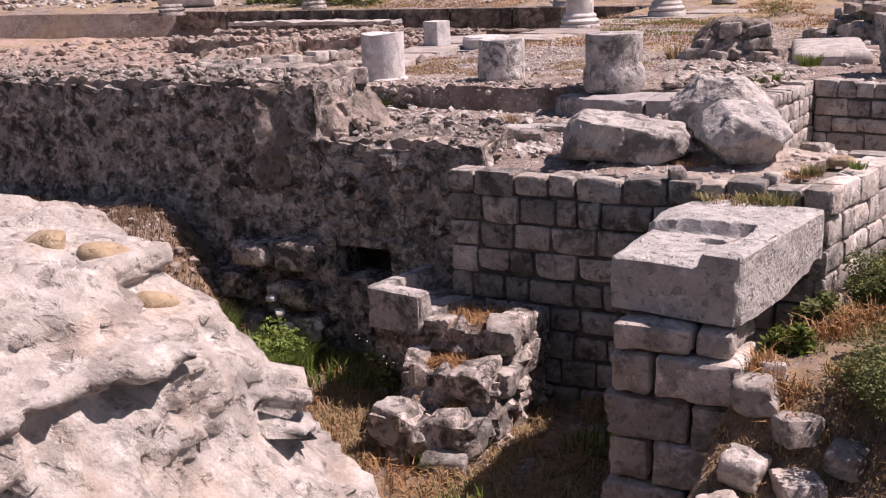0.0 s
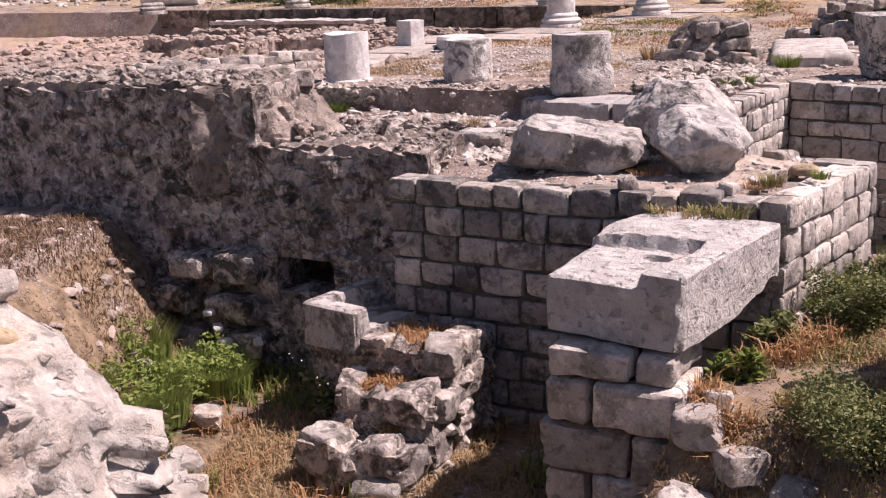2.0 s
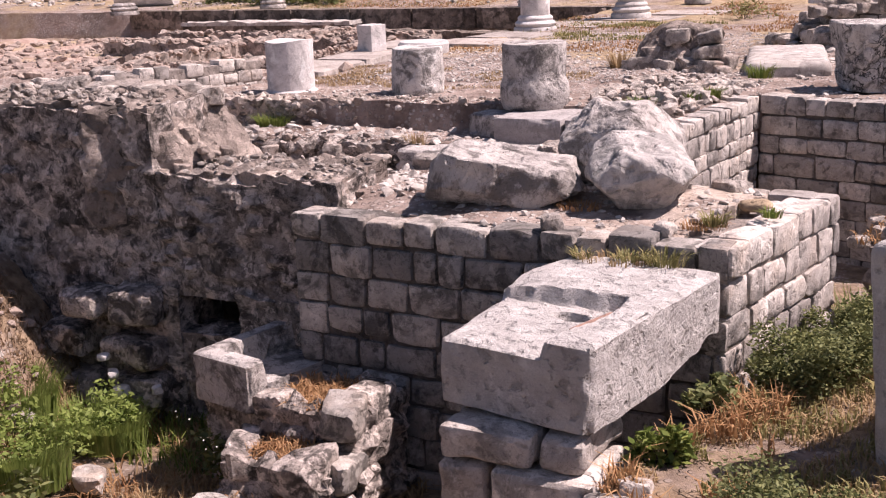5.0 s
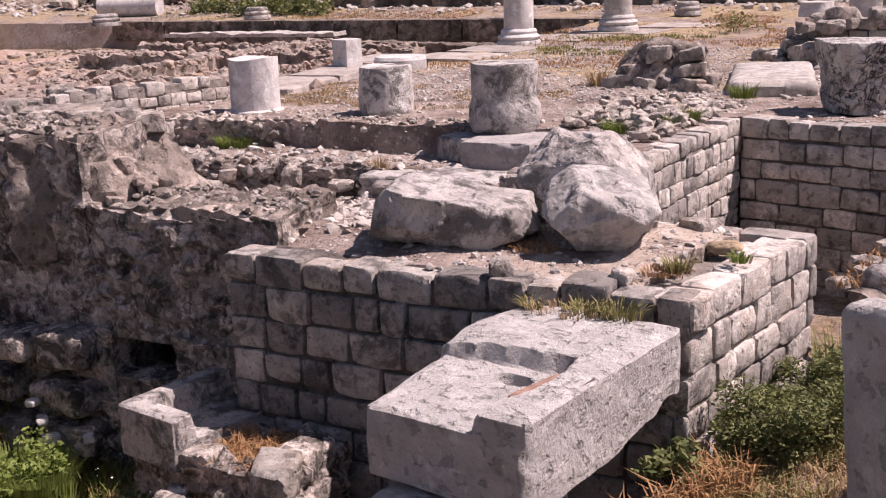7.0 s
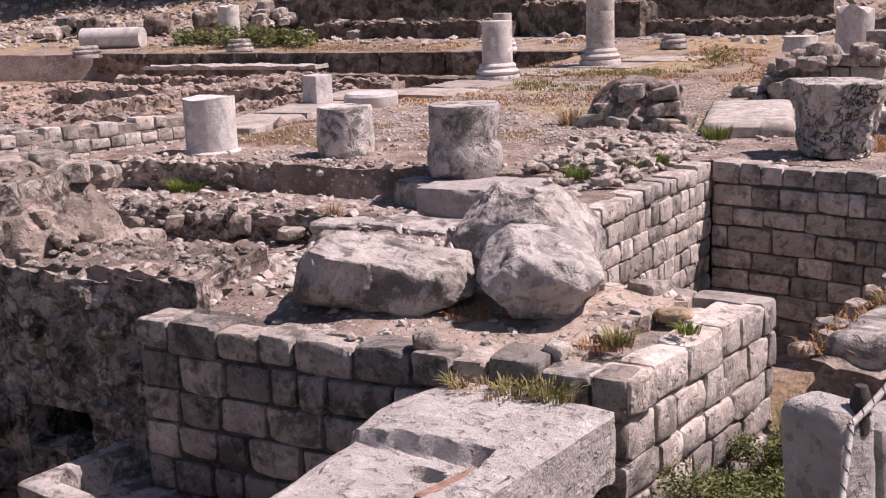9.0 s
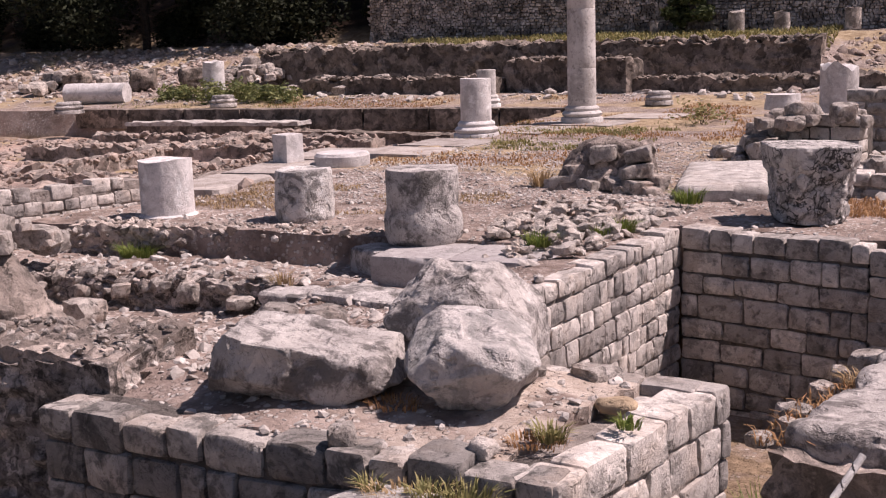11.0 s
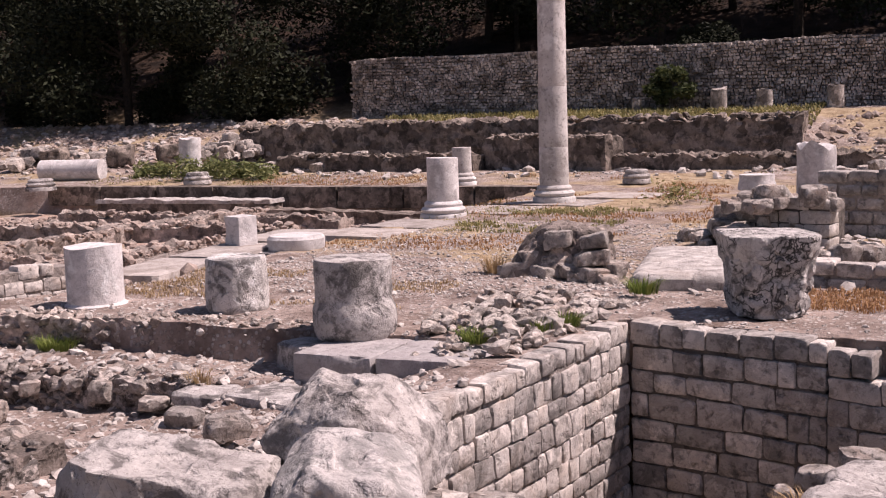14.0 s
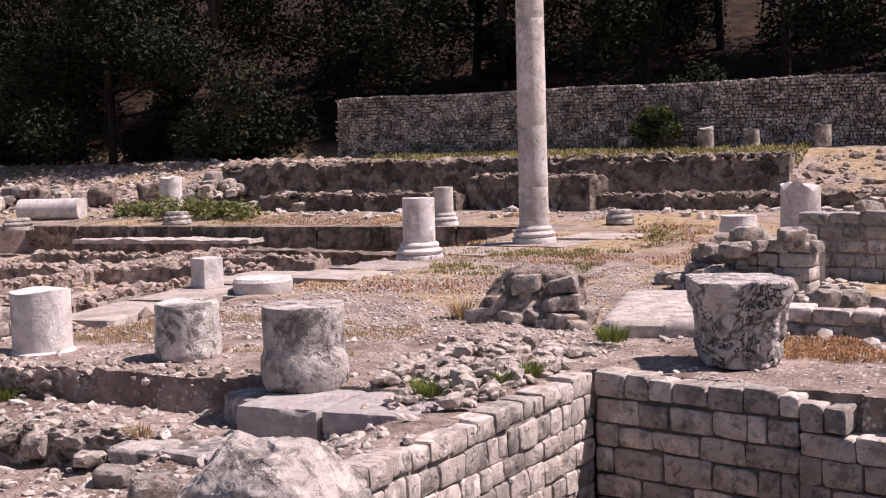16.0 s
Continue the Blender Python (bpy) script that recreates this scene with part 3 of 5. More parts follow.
def later_walls():
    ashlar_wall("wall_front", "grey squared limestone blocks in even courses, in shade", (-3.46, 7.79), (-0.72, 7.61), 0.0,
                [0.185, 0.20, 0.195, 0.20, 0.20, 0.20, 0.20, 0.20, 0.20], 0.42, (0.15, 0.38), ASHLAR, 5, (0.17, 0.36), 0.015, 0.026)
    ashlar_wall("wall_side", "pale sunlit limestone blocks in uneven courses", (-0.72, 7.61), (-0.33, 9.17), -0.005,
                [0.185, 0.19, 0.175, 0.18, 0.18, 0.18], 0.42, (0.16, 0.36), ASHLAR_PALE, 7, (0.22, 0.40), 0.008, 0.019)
    ashlar_wall("wall_end", "pale limestone blocks at the back of the platform", (-0.45, 9.17), (-2.1, 9.32), -0.005,
                [0.185, 0.20, 0.20, 0.20, 0.20, 0.20, 0.2], 0.4, (0.2, 0.4), ASHLAR_PALE, 9, (0.3, 0.5))
    ashlar_wall("wall_pit_west", "sunlit pit wall of small pale limestone blocks", (-2.12, 9.3), (-1.50, 13.37), 0.03,
                [0.15, 0.18, 0.15, 0.19, 0.16, 0.175, 0.15, 0.165, 0.18, 0.15], 0.36, (0.10, 0.30), ASHLAR_PALE, 11, (0.12, 0.26), 0.006, 0.019)
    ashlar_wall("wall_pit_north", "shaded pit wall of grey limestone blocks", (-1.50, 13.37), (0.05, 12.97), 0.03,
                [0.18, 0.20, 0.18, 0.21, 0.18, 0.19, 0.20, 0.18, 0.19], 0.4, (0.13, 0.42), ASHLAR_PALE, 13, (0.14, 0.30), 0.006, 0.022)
    ashlar_wall("wall_pit_step", "broken step of grey blocks on the pit wall", (0.05, 12.97), (0.36, 12.89), -0.02, [0.19], 0.4, (0.14, 0.2), ASHLAR_PALE, 14, (0.13, 0.2), 0.006, 0.022)
    ashlar_wall("wall_pit_corner", "shaded lower pit wall of grey limestone blocks", (0.05, 12.97), (2.6, 12.32), -0.20,
                [0.19, 0.19, 0.19, 0.19, 0.19, 0.19, 0.19, 0.19], 0.5, (0.15, 0.45), ASHLAR_PALE, 15, (0.18, 0.42), 0.006, 0.022)
    ashlar_wall("wall_rubble_left", "low wall of small squared pale stones", (-8.15, 11.7), (-7.42, 13.75), 0.34,
                [0.15, 0.13, 0.15, 0.12], 0.3, (0.12, 0.26), ASHLAR_PALE, 17, (0.14, 0.24), 0.010, 0.016, ragged=0.3)
    ashlar_wall("wall_east_ruin", "ruined pale wall of squared stones", (-1.55, 18.75), (-0.45, 18.5), 0.62, [0.16, 0.16, 0.16, 0.17], 0.6, (0.2, 0.42), LIME, 23, None, 0.012, ragged=0.4)
    ashlar_wall("wall_east_back", "ruined grey wall of squared stones", (-0.75, 19.9), (2.6, 19.2), 0.86, [0.17, 0.17, 0.17, 0.17, 0.17], 0.6, (0.2, 0.42), ASHLAR_PALE, 25, None, 0.012, ragged=0.35)
    ashlar_wall("wall_east_kerb", "low dark kerb of two courses", (-0.42, 15.55), (2.6, 15.25), 0.26, [0.13, 0.14], 0.5, (0.2, 0.42), ASHLAR_PALE, 27, None, 0.012)
    far_wall("wall_retaining", "long retaining wall of rough coursed stone under the wood", (-18.2, 40.2), (9.0, 39.35), 3.5,
             [0.09, 0.10, 0.08, 0.09, 0.10, 0.09] * 4, 0.7, (0.08, 0.22), FAR_WALL, 19)


# ---- camera-side rubble, blackened wall and steps ----
def rubble_face(name, label, p0, p1, z0, z1, depth, material, seed, cell=0.17, bulge=0.05, step=0.05, top_wave=0.05, batter=0.0):
    """A wall of mortared rubble: stones of odd sizes swell out of its face."""
    a, z = Vector((*p0, 0)), Vector((*p1, 0))
    long = (z - a).length
    way = (z - a) / long
    bm = grid_box(long, depth, z1 - z0, step)
    p = get(bm)
    w = p * (1 / cell, 1 / cell, 1.35 / cell) + seed * 3.3
    d, v = cells(w, seed)
    push = bulge * (np.clip(0.75 - d, 0, 1) * (0.5 + v)) + 0.4 * bulge * fbm(p * 9 + seed, 3, seed)
    face = np.abs(p[:, 1]) > depth / 2 - 1e-4
    p[:, 1] += np.where(face, np.sign(p[:, 1]) * push, 0)
    p[:, 1] -= np.where(p[:, 1] < 0, -batter * p[:, 2], 0)
    ends = np.abs(p[:, 0]) > long / 2 - 1e-4
    p[:, 0] += np.where(ends, np.sign(p[:, 0]) * push, 0)
    tops = p[:, 2] > z1 - z0 - 1e-4
    p[:, 2] += np.where(tops, push * 1.2 + top_wave * fbm(np.stack([p[:, 0] * 2.4 + seed, p[:, 1] * 2.4, 0 * p[:, 0]], 1), 5, seed + 2), 0)
    put(bm, p)
    mid = a + way * long / 2
    out = Vector((way.y, -way.x, 0))
    mid = mid - out * depth / 2
    return solo(name, bm, material, label, "wall", pose(mid.x, mid.y, z0, 0, 0, math.degrees(math.atan2(way.y, way.x))), "structure")


rubble_face("wall_black_high", "tall rubble wall blackened by lichen, in shade", (-13.0, 8.19), (-4.78, 8.16), -1.9, 0.50, 0.75, BLACKED, 31, 0.14, 0.07, 0.05)
rubble_face("wall_black_low", "lower broken rubble wall blackened by lichen", (-4.80, 8.16), (-3.36, 8.20), -0.77, 0.06, 0.55, BLACKED, 33, 0.12, 0.07, 0.035, 0.06)
rubble_face("wall_black_base", "foot of the blackened rubble wall", (-4.13, 8.15), (-3.38, 8.17), -1.9, -0.75, 0.5, BLACKED, 35, 0.17, 0.05, 0.05)
rubble_face("wall_black_foot", "foot of the blackened rubble wall", (-4.80, 8.15), (-4.66, 8.15), -1.9, -0.75, 0.5, BLACKED, 36, 0.17, 0.05, 0.05)
rubble_face("wall_drain_bottom", "rubble under a drain opening", (-4.68, 8.16), (-4.10, 8.16), -1.9, -1.06, 0.3, BLACKED, 37, 0.15, 0.04, 0.05)
rubble_face("wall_drain_back", "dark back of a drain opening", (-4.75, 8.86), (-4.05, 8.86), -1.2, -0.4, 0.2, BLACKED, 38, 0.15, 0.02, 0.08)
rubble_face("wall_step_drums", "mortared ledge below the column drums", (-7.3, 12.40), (-3.95, 12.56), -0.42, -0.01, 0.30, PLASTER, 41, 0.10, 0.06, 0.028, 0.02)
rubble_face("wall_step_trench", "low ragged rubble edge of a trench", (-7.6, 11.38), (-4.35, 11.52), -0.75, -0.28, 0.35, BLACKED, 43, 0.12, 0.09, 0.03, 0.04)
rubble_face("wall_cap_high", "sunlit earth and rubble along the top of the dark wall", (-13.0, 8.24), (-4.82, 8.21), 0.40, 0.535, 0.75, LEDGE, 47, 0.14, 0.04, 0.05, 0.05)
rubble_face("wall_cap_low", "sunlit earth and rubble on the lower wall", (-4.80, 8.22), (-3.38, 8.25), -0.05, 0.085, 0.75, LEDGE, 48, 0.10, 0.05, 0.03, 0.05)


COBBLES = [(-3.10, 3.26, 0.58, 0.14), (-2.86, 3.28, 0.53, 0.15), (-2.66, 3.30, 0.45, 0.13)]


# ---- the foreground rubble mass ----
face_at = pose(-3.56, 2.58, -1.92, 0, 0, -10)


def rubble_mass():
    bm = grid_box(2.6, 2.4, 2.5, 0.026)
    p = get(bm)
    c = p - (0, 0, 1.25)
    h = np.array((1.3, 1.2, 1.25))
    inner = np.clip(c, -(h - 0.16), h - 0.16)
    d = c - inner
    ln = np.linalg.norm(d, axis=1, keepdims=True)
    n = np.where(ln > 1e-6, d / np.maximum(ln, 1e-6), 0)
    c = inner + n * np.minimum(ln, 0.16)
    w = c + 5.0 + 0.08 * np.stack([fbm(c * 3, 3, 61), fbm(c * 3, 3, 62), fbm(c * 3, 3, 63)], 1)
    up = np.clip(n[:, 2], 0, 1)
    flat = 1 - 0.75 * up
    push = flat * (0.20 * facets(w * (1.7, 1.7, 2.9), 3) + 0.055 * facets(w * (4.0, 4.0, 7.0), 7) + 0.12 * fbm(w * 1.5, 3, 5)) + 0.05 * (1 - 0.5 * up) * fbm(w * 5, 5, 9) + 0.03 * (1 - 0.6 * up) * facets(w * (8, 8, 12), 15) + 0.016 * fbm(w * 17, 4, 12)
    c = c + n * push[:, None]
    c[:, 0] += np.clip(0.84 - (c[:, 2] + 1.25) / 2.5, 0, 1) * 0.95
    c[:, 0] -= np.clip(c[:, 1] - 0.5, 0, 2) * 0.15
    inset = 0.24 * smooth(0.98, 1.06, c[:, 2]) + 0.22 * smooth(0.1, 0.9, c[:, 2])
    c[:, 0] -= inset * smooth(-0.4, 0.6, c[:, 0])
    put(bm, c + (0, 0, 1.25))
    bm.normal_update()
    top_points = np.array([face_at @ v.co for v in bm.verts])
    rng_m = np.random.RandomState(6)
    face = face_at
    seats = [(face @ v.co, face.to_3x3() @ v.normal) for v in bm.verts if v.normal.x > 0.1 and v.co.z > 0.9]
    for k in range(9):
        at, nrm = seats[rng_m.randint(len(seats))]
        s = rng_m.uniform(0.05, 0.17)
        at = at - nrm * s * 0.3
        solo("rubble_stone", boulder(s * 1.5, s, s * 0.7, 900 + k, 16, 0.05, 3, 0.5, 2.2), ROCK_WHITE, "angular white stone bedded in the rubble masonry", "stone",
             pose(at.x, at.y, at.z - s * 0.3, rng_m.uniform(-25, 25), rng_m.uniform(-10, 35), rng_m.uniform(0, 360)), group="stones of the rubble masonry")
    for k, (x, y, z, s) in enumerate(COBBLES):
        near = np.hypot(top_points[:, 0] - x, top_points[:, 1] - y) < 0.05
        zt = top_points[near, 2].max() if near.any() else z
        solo("cobble", boulder(s * 1.3, s, s * 0.6, 60 + k, 3, 0.05, 3), OCHRE, "rounded ochre cobble bedded in white rubble", "stone", pose(x, y, zt - 0.055, 0, 8 * k, 40 * k), group="ochre cobbles", smooth=True)
    return solo("rubble_mass", bm, ROCK_WHITE, "jagged sunlit white limestone rubble masonry", "rubble", face_at, smooth=True)


rubble_mass()

# ---- the large trough and its pier ----
def trough(name, label, w, l, h, m, seed, cavity, material, belly=0.0, broken=0.0):
    """A weathered stone block with a sunk basin; cavity(x, y): how deep it lies below the rim."""
    bm = grid_box(w, l, h, 0.016)
    p = get(bm)
    b, top = p[:, 1] / l + 0.5, p[:, 2] / h
    e = np.stack([p[:, 0] / w * 2, p[:, 1] / l * 2, p[:, 2] / h * 2 - 1], 1)
    side = np.abs(e[:, :2]).max(1) > 0.999
    q = p + seed
    sunk = np.where(top > 0.999, cavity(p[:, 0], p[:, 1]), 0.0)
    rim_cut = np.where(side, cavity(p[:, 0] * 0.985, p[:, 1] * 0.985), 0.0) * smooth(0.45, 1.0, top)
    p[:, 2] -= np.maximum(sunk, rim_cut) + np.where(top > 0.999, 0.006 * fbm(q * 8, 4, seed), 0)
    wear = np.clip((np.sort(np.abs(e), 1)[:, 1] - 0.93) / 0.07, 0, 1) * (0.012 + 0.03 * np.clip(fbm(q * 5 + 9, 3, seed + 2), 0, 1))
    p[:, :2] -= np.sign(p[:, :2]) * wear[:, None]
    p[:, 2] -= np.sign(e[:, 2]) * wear * 0.6
    p[:, 0] -= belly * smooth(0.0, 0.55, b) * smooth(1.15, 0.7, b) * np.clip(-e[:, 0], 0, 1)
    p[:, :2] += np.where(side[:, None], 1.0, 0.15) * 0.013 * np.stack([fbm(q * 7, 4, seed + 3), fbm(q * 7 + 5, 4, seed + 4)], 1)
    p[:, 2] += broken * smooth(0.5, 0.0, top) * smooth(0.45, 1.0, b) * (0.7 + fbm(q * 4, 3, seed + 7))
    put(bm, p)
    ob = thing(name, label, "trough", m)
    part("basin", bm, material, ob)
    return ob


def big_cavity(x, y):
    inside = smooth(0.215, 0.185, x + 0.03 * np.sin(y * 7)) * smooth(0.075, 0.035, y - 0.10 * np.clip(x, -0.4, 0.2) + 0.03)
    lip = smooth(0.22, 0.08, y + 0.02) * smooth(-0.15, -0.42, x) * 0.35
    well = smooth(0.085, 0.062, np.hypot(x + 0.005, (y + 0.13) * 1.5))
    return np.maximum(inside * 0.088, lip * 0.088) + 0.09 * well + 0.012 * smooth(-0.1, -0.42, x)


def small_cavity(x, y):
    return 0.18 * smooth(-0.135, -0.10, x) * smooth(-0.25, -0.21, y)


big = trough("stone_trough", "pale grey stone trough with a worn basin and drain hole", 0.80, 1.36, 0.42, pose(-1.278, 6.926, -0.505, 0, 0.5, -12.7), 3, big_cavity, TROUGH, 0.09, 0.12)
part("mortar_strip", rough_box(0.05, 0.34, 0.022, 0.02, 0.005, 5, 12, 0.008, 0.2), RED_EARTH, big, "reddish mortar strip in the basin").matrix_basis = pose(0.125, -0.16, 0.325, 0, 0, -8)
# Dark plate added in the well in place of the hole's own shade.
part("drain", rough_box(0.10, 0.07, 0.012, 0.02, 0.004, 6, 12, 0.006), ROPE_DARK, big, "dark plate in the well, standing in for the hole's shade").matrix_basis = pose(-0.005, -0.13, 0.25, 0, 0, -12)
trough("stone_trough", "small pale stone trough against the shaded wall", 0.50, 0.76, 0.32, pose(-3.60, 7.60, -1.13, 0, 0, -13), 8, small_cavity, MARBLE_DARK)


def stacked(name, label, m, rows, material, seed, depth):
    """A pier of large roughly squared stones."""
    rng_s = np.random.RandomState(seed)
    pier = thing(name, label, "pier", m)
    z = 0.0
    for h, widths in rows:
        x = -sum(widths) / 2 + rng_s.uniform(-0.03, 0.03)
        for w in widths:
            bm = rough_box(w - 0.02, depth + rng_s.uniform(-0.08, 0.02), h - 0.014, 0.03, 0.03, rng_s.randint(9999), 6, 0.03, 0.4)
            o = part("stone", bm, material, pier)
            o.matrix_basis = pose(x + w / 2, -rng_s.uniform(-0.03, 0.05), z, rng_s.uniform(-1, 1), rng_s.uniform(-1, 1), rng_s.uniform(-3, 3))
            x += w
        z += h
    return pier


stacked("stone_pier", "pier of large roughly squared grey stones under the trough", pose(-1.39, 6.42, -1.96, 0, 0, -3),
        [(0.20, (0.36, 0.40)), (0.27, (0.50, 0.28)), (0.27, (0.26, 0.48)), (0.275, (0.51, 0.26)), (0.265, (0.25, 0.50)), (0.175, (0.47, 0.22))], ASHLAR_PALE, 21, 0.58)

# ---- the broken stub wall in the yard ----
def stub():
    """Steps of broken masonry climbing to the wall, an upright edge of squared stones on one side, earth between."""
    for x0, x1, y0, y1, z1, seed in ((-3.30, -2.70, 7.12, 7.72, -1.06, 51), (-3.36, -2.72, 6.78, 7.14, -1.26, 52), (-3.38, -2.76, 6.42, 6.80, -1.46, 53)):
        rubble_face("stub_wall", "broken rubble stub wall with dry grass on top", (x0, y0), (x1, y0), -1.95, z1, y1 - y0, BLACKED, seed, 0.13, 0.11, 0.025, 0.07)
    rng_s = np.random.RandomState(4)
    k = 0
    for x, y, z, w, l, h in ((-2.77, 7.16, -1.15, .25, .26, .20), (-2.74, 7.44, -1.14, .22, .30, .19), (-2.83, 6.84, -1.36, .28, .30, .20), (-2.73, 7.0, -1.42, .2, .3, .2), (-2.74, 7.3, -1.36, .2, .34, .2),
                             (-2.90, 6.50, -1.58, .24, .22, .19), (-3.32, 6.50, -1.62, .24, .26, .24), (-3.34, 6.92, -1.35, .18, .24, .15), (-3.26, 7.2, -1.12, .2, .2, .14),
                             (-2.78, 6.62, -1.66, .18, .3, .2), (-2.74, 6.9, -1.66, .16, .32, .22), (-2.73, 7.22, -1.6, .16, .3, .22), (-2.88, 6.42, -1.86, .3, .24, .26)):
        k += 1
        solo("stone", hewn(block_planes(w, l, h, 80 + k), 80 + k, 18, 0.02, 0.008, 4), (BLACKED, ASHLAR, BLACKED)[k % 3], "squared grey stone of the ruined stub wall", "stone",
             pose(x - 0.03, y, z, rng_s.uniform(-5, 5), rng_s.uniform(-5, 5), rng_s.uniform(-14, 14)), group="stones of the stub wall")


stub()

# ---- boulders on the platform ----
LONG_ROCK = [((0.05, -1, -0.04), 0.26), ((0.62, -0.75, 0.06), 0.37), ((0.13, -0.06, 1), 0.105), ((0.75, -0.1, 0.6), 0.32), ((-1, -0.12, 0.2), 0.45), ((0, 1, 0.2), 0.27), ((0, 0, -1), 0.18), ((0.5, -0.1, -0.8), 0.32),
             ((-0.1, -0.7, -0.75), 0.26), ((1, 0.2, 0), 0.47), ((-0.55, -0.8, 0.2), 0.40), ((0.25, -0.6, 0.75), 0.235), ((-0.7, -0.1, 0.7), 0.36), ((0.1, -0.85, -0.2), 0.262)]
DOME_ROCK = [((-0.12, -1, 0.16), 0.235), ((0.7, -0.66, 0.25), 0.275), ((1, 0.2, 0.16), 0.30), ((-1, -0.15, 0.3), 0.28), ((-0.62, -0.3, 0.72), 0.20), ((0.1, -0.2, 1), 0.145), ((0.66, -0.1, 0.72), 0.215), ((0, 1, 0.3), 0.26), ((0, 0, -1), 0.22),
             ((0.1, -0.8, -0.62), 0.215), ((0.7, -0.2, -0.66), 0.25), ((-0.7, -0.2, -0.66), 0.255), ((0.2, -0.75, 0.65), 0.222), ((-0.55, -0.75, 0.3), 0.262), ((-0.35, -0.7, 0.65), 0.225)]
PEAK_ROCK = [((-0.3, -1, 0.10), 0.24), ((-0.70, -0.2, 0.74), 0.275), ((0.66, -0.15, 0.74), 0.275), ((-1, 0, -0.3), 0.36), ((1, 0, 0.05), 0.40), ((0, 1, 0.3), 0.27), ((0, 0, -1), 0.25), ((-0.6, -0.5, -0.65), 0.28), ((0.5, -0.8, 0.3), 0.29), ((0.05, 0, 1), 0.27), ((-0.3, -0.6, 0.75), 0.25)]
solo("boulder", hewn(LONG_ROCK, 12, 80, 0.05, 0.022, 6), BOULDER, "long blocky grey boulder with dark lichen patches", "boulder", pose(-2.25, 8.40, -0.01, 0, 2, 12))
solo("boulder", hewn(DOME_ROCK, 27, 44, 0.034, 0.016, 6), BOULDER_PALE, "rounded pale grey boulder with a dark underside", "boulder", pose(-1.40, 8.44, -0.01, 0, 0, 14))
solo("boulder", hewn(PEAK_ROCK, 31, 50, 0.055, 0.02, 6), BOULDER, "peaked pale grey boulder behind two others", "boulder", pose(-1.69, 8.96, 0.0, 0, 0, 8))
solo("boulder", boulder(0.20, 0.15, 0.075, 44, 4, 0.08, 4, 0.72, 1.0), OCHRE, "small yellowish rounded stone", "boulder", pose(-0.76, 8.62, -0.02, 0, 0, 10), smooth=True)

# ---- drums, slab and capital ----
def lathe(profile, turns=48, uneven=0.008, seed=1, top_break=0.0, lean=0.0):
    """A turned form with a worn surface; profile: radius and height from the foot up."""
    bm = bmesh.new()
    ring_list = []
    for r, z in profile:
        ring_list.append([bm.verts.new((r * math.cos(2 * math.pi * k / turns), r * math.sin(2 * math.pi * k / turns), z)) for k in range(turns)])
    for a, b in zip(ring_list, ring_list[1:]):
        for k in range(turns):
            bm.faces.new((a[k], a[(k + 1) % turns], b[(k + 1) % turns], b[k]))
    bm.faces.new(ring_list[0][::-1])
    last = ring_list[-1]
    mid = [last]
    for f in (0.66, 0.33):
        mid.append([bm.verts.new((v.co.x * f, v.co.y * f, v.co.z)) for v in last])
    for a, b in zip(mid, mid[1:]):
        for k in range(turns):
            bm.faces.new((a[k], a[(k + 1) % turns], b[(k + 1) % turns], b[k]))
    bm.faces.new(mid[-1])
    p = get(bm)
    q = p * 4 + seed * 5.7
    n = fbm(q, 4, seed)
    p[:, :2] *= (1 + uneven * n / 0.25)[:, None]
    if top_break:
        zt = max(z for _, z in profile)
        p[:, 2] += smooth(zt - 0.25, zt, p[:, 2]) * top_break * fbm(p * 3.2 + seed, 3, seed + 1)
    p[:, 0] += lean * p[:, 2]
    put(bm, p)
    return bm


def shaft(r, z0, z1, n):
    return [(r, z0 + (z1 - z0) * k / n) for k in range(n + 1)]


solo("column_drum", lathe([(0.29, 0), (0.298, 0.02), (0.298, 0.04), (0.272, 0.055)] + shaft(0.268, 0.06, 0.60, 8), 56, 0.004, 3, 0.025), MARBLE, "smooth white marble column drum with a moulded foot", "column drum", pose(-6.66, 13.14, -0.02))
solo("column_drum", lathe([(0.25, 0), (0.27, 0.03)] + shaft(0.28, 0.07, 0.49, 14) + [(0.268, 0.52)], 72, 0.022, 9, 0.03), PITTED, "worn grey column drum with black lichen at its foot", "column drum", pose(-5.12, 13.24, -0.02))
solo("column_drum", lathe([(0.30, 0), (0.325, 0.06), (0.335, 0.14), (0.33, 0.24), (0.31, 0.29)] + shaft(0.305, 0.31, 0.62, 6) + [(0.30, 0.635)], 72, 0.017, 14, 0.015), MARBLE_DARK, "broken grey column base with a dark swollen foot", "column base", pose(-3.52, 12.50, -0.01))
solo("marble_slab", rough_box(0.66, 0.95, 0.31, 0.03, 0.012, 5, 4, 0.02, 0.25), SLAB, "grey marble threshold slab with a clean cut face", "slab", pose(-3.33, 12.24, -0.32, 0, 0, -1), group="threshold slabs")
solo("marble_slab", rough_box(0.86, 0.80, 0.31, 0.03, 0.008, 6, 4, 0.015, 0.12), SLAB, "grey marble threshold slab with a clean cut face", "slab", pose(-2.565, 12.19, -0.32, 0, 0, 1.5), group="threshold slabs")
solo("marble_slab", rough_box(0.50, 0.62, 0.30, 0.03, 0.02, 8, 4, 0.03, 0.3), MARBLE_DARK, "dark broken slab end beside the threshold", "slab", pose(-3.76, 12.40, -0.33, 0, 0, -34), group="threshold slabs")
solo("marble_slab", rough_box(0.75, 0.45, 0.22, 0.03, 0.04, 15, 5, 0.04, 0.4), MARBLE_DARK, "low dark broken block beside the trench", "slab", pose(-4.05, 11.45, -0.47, 0, 0, -12))
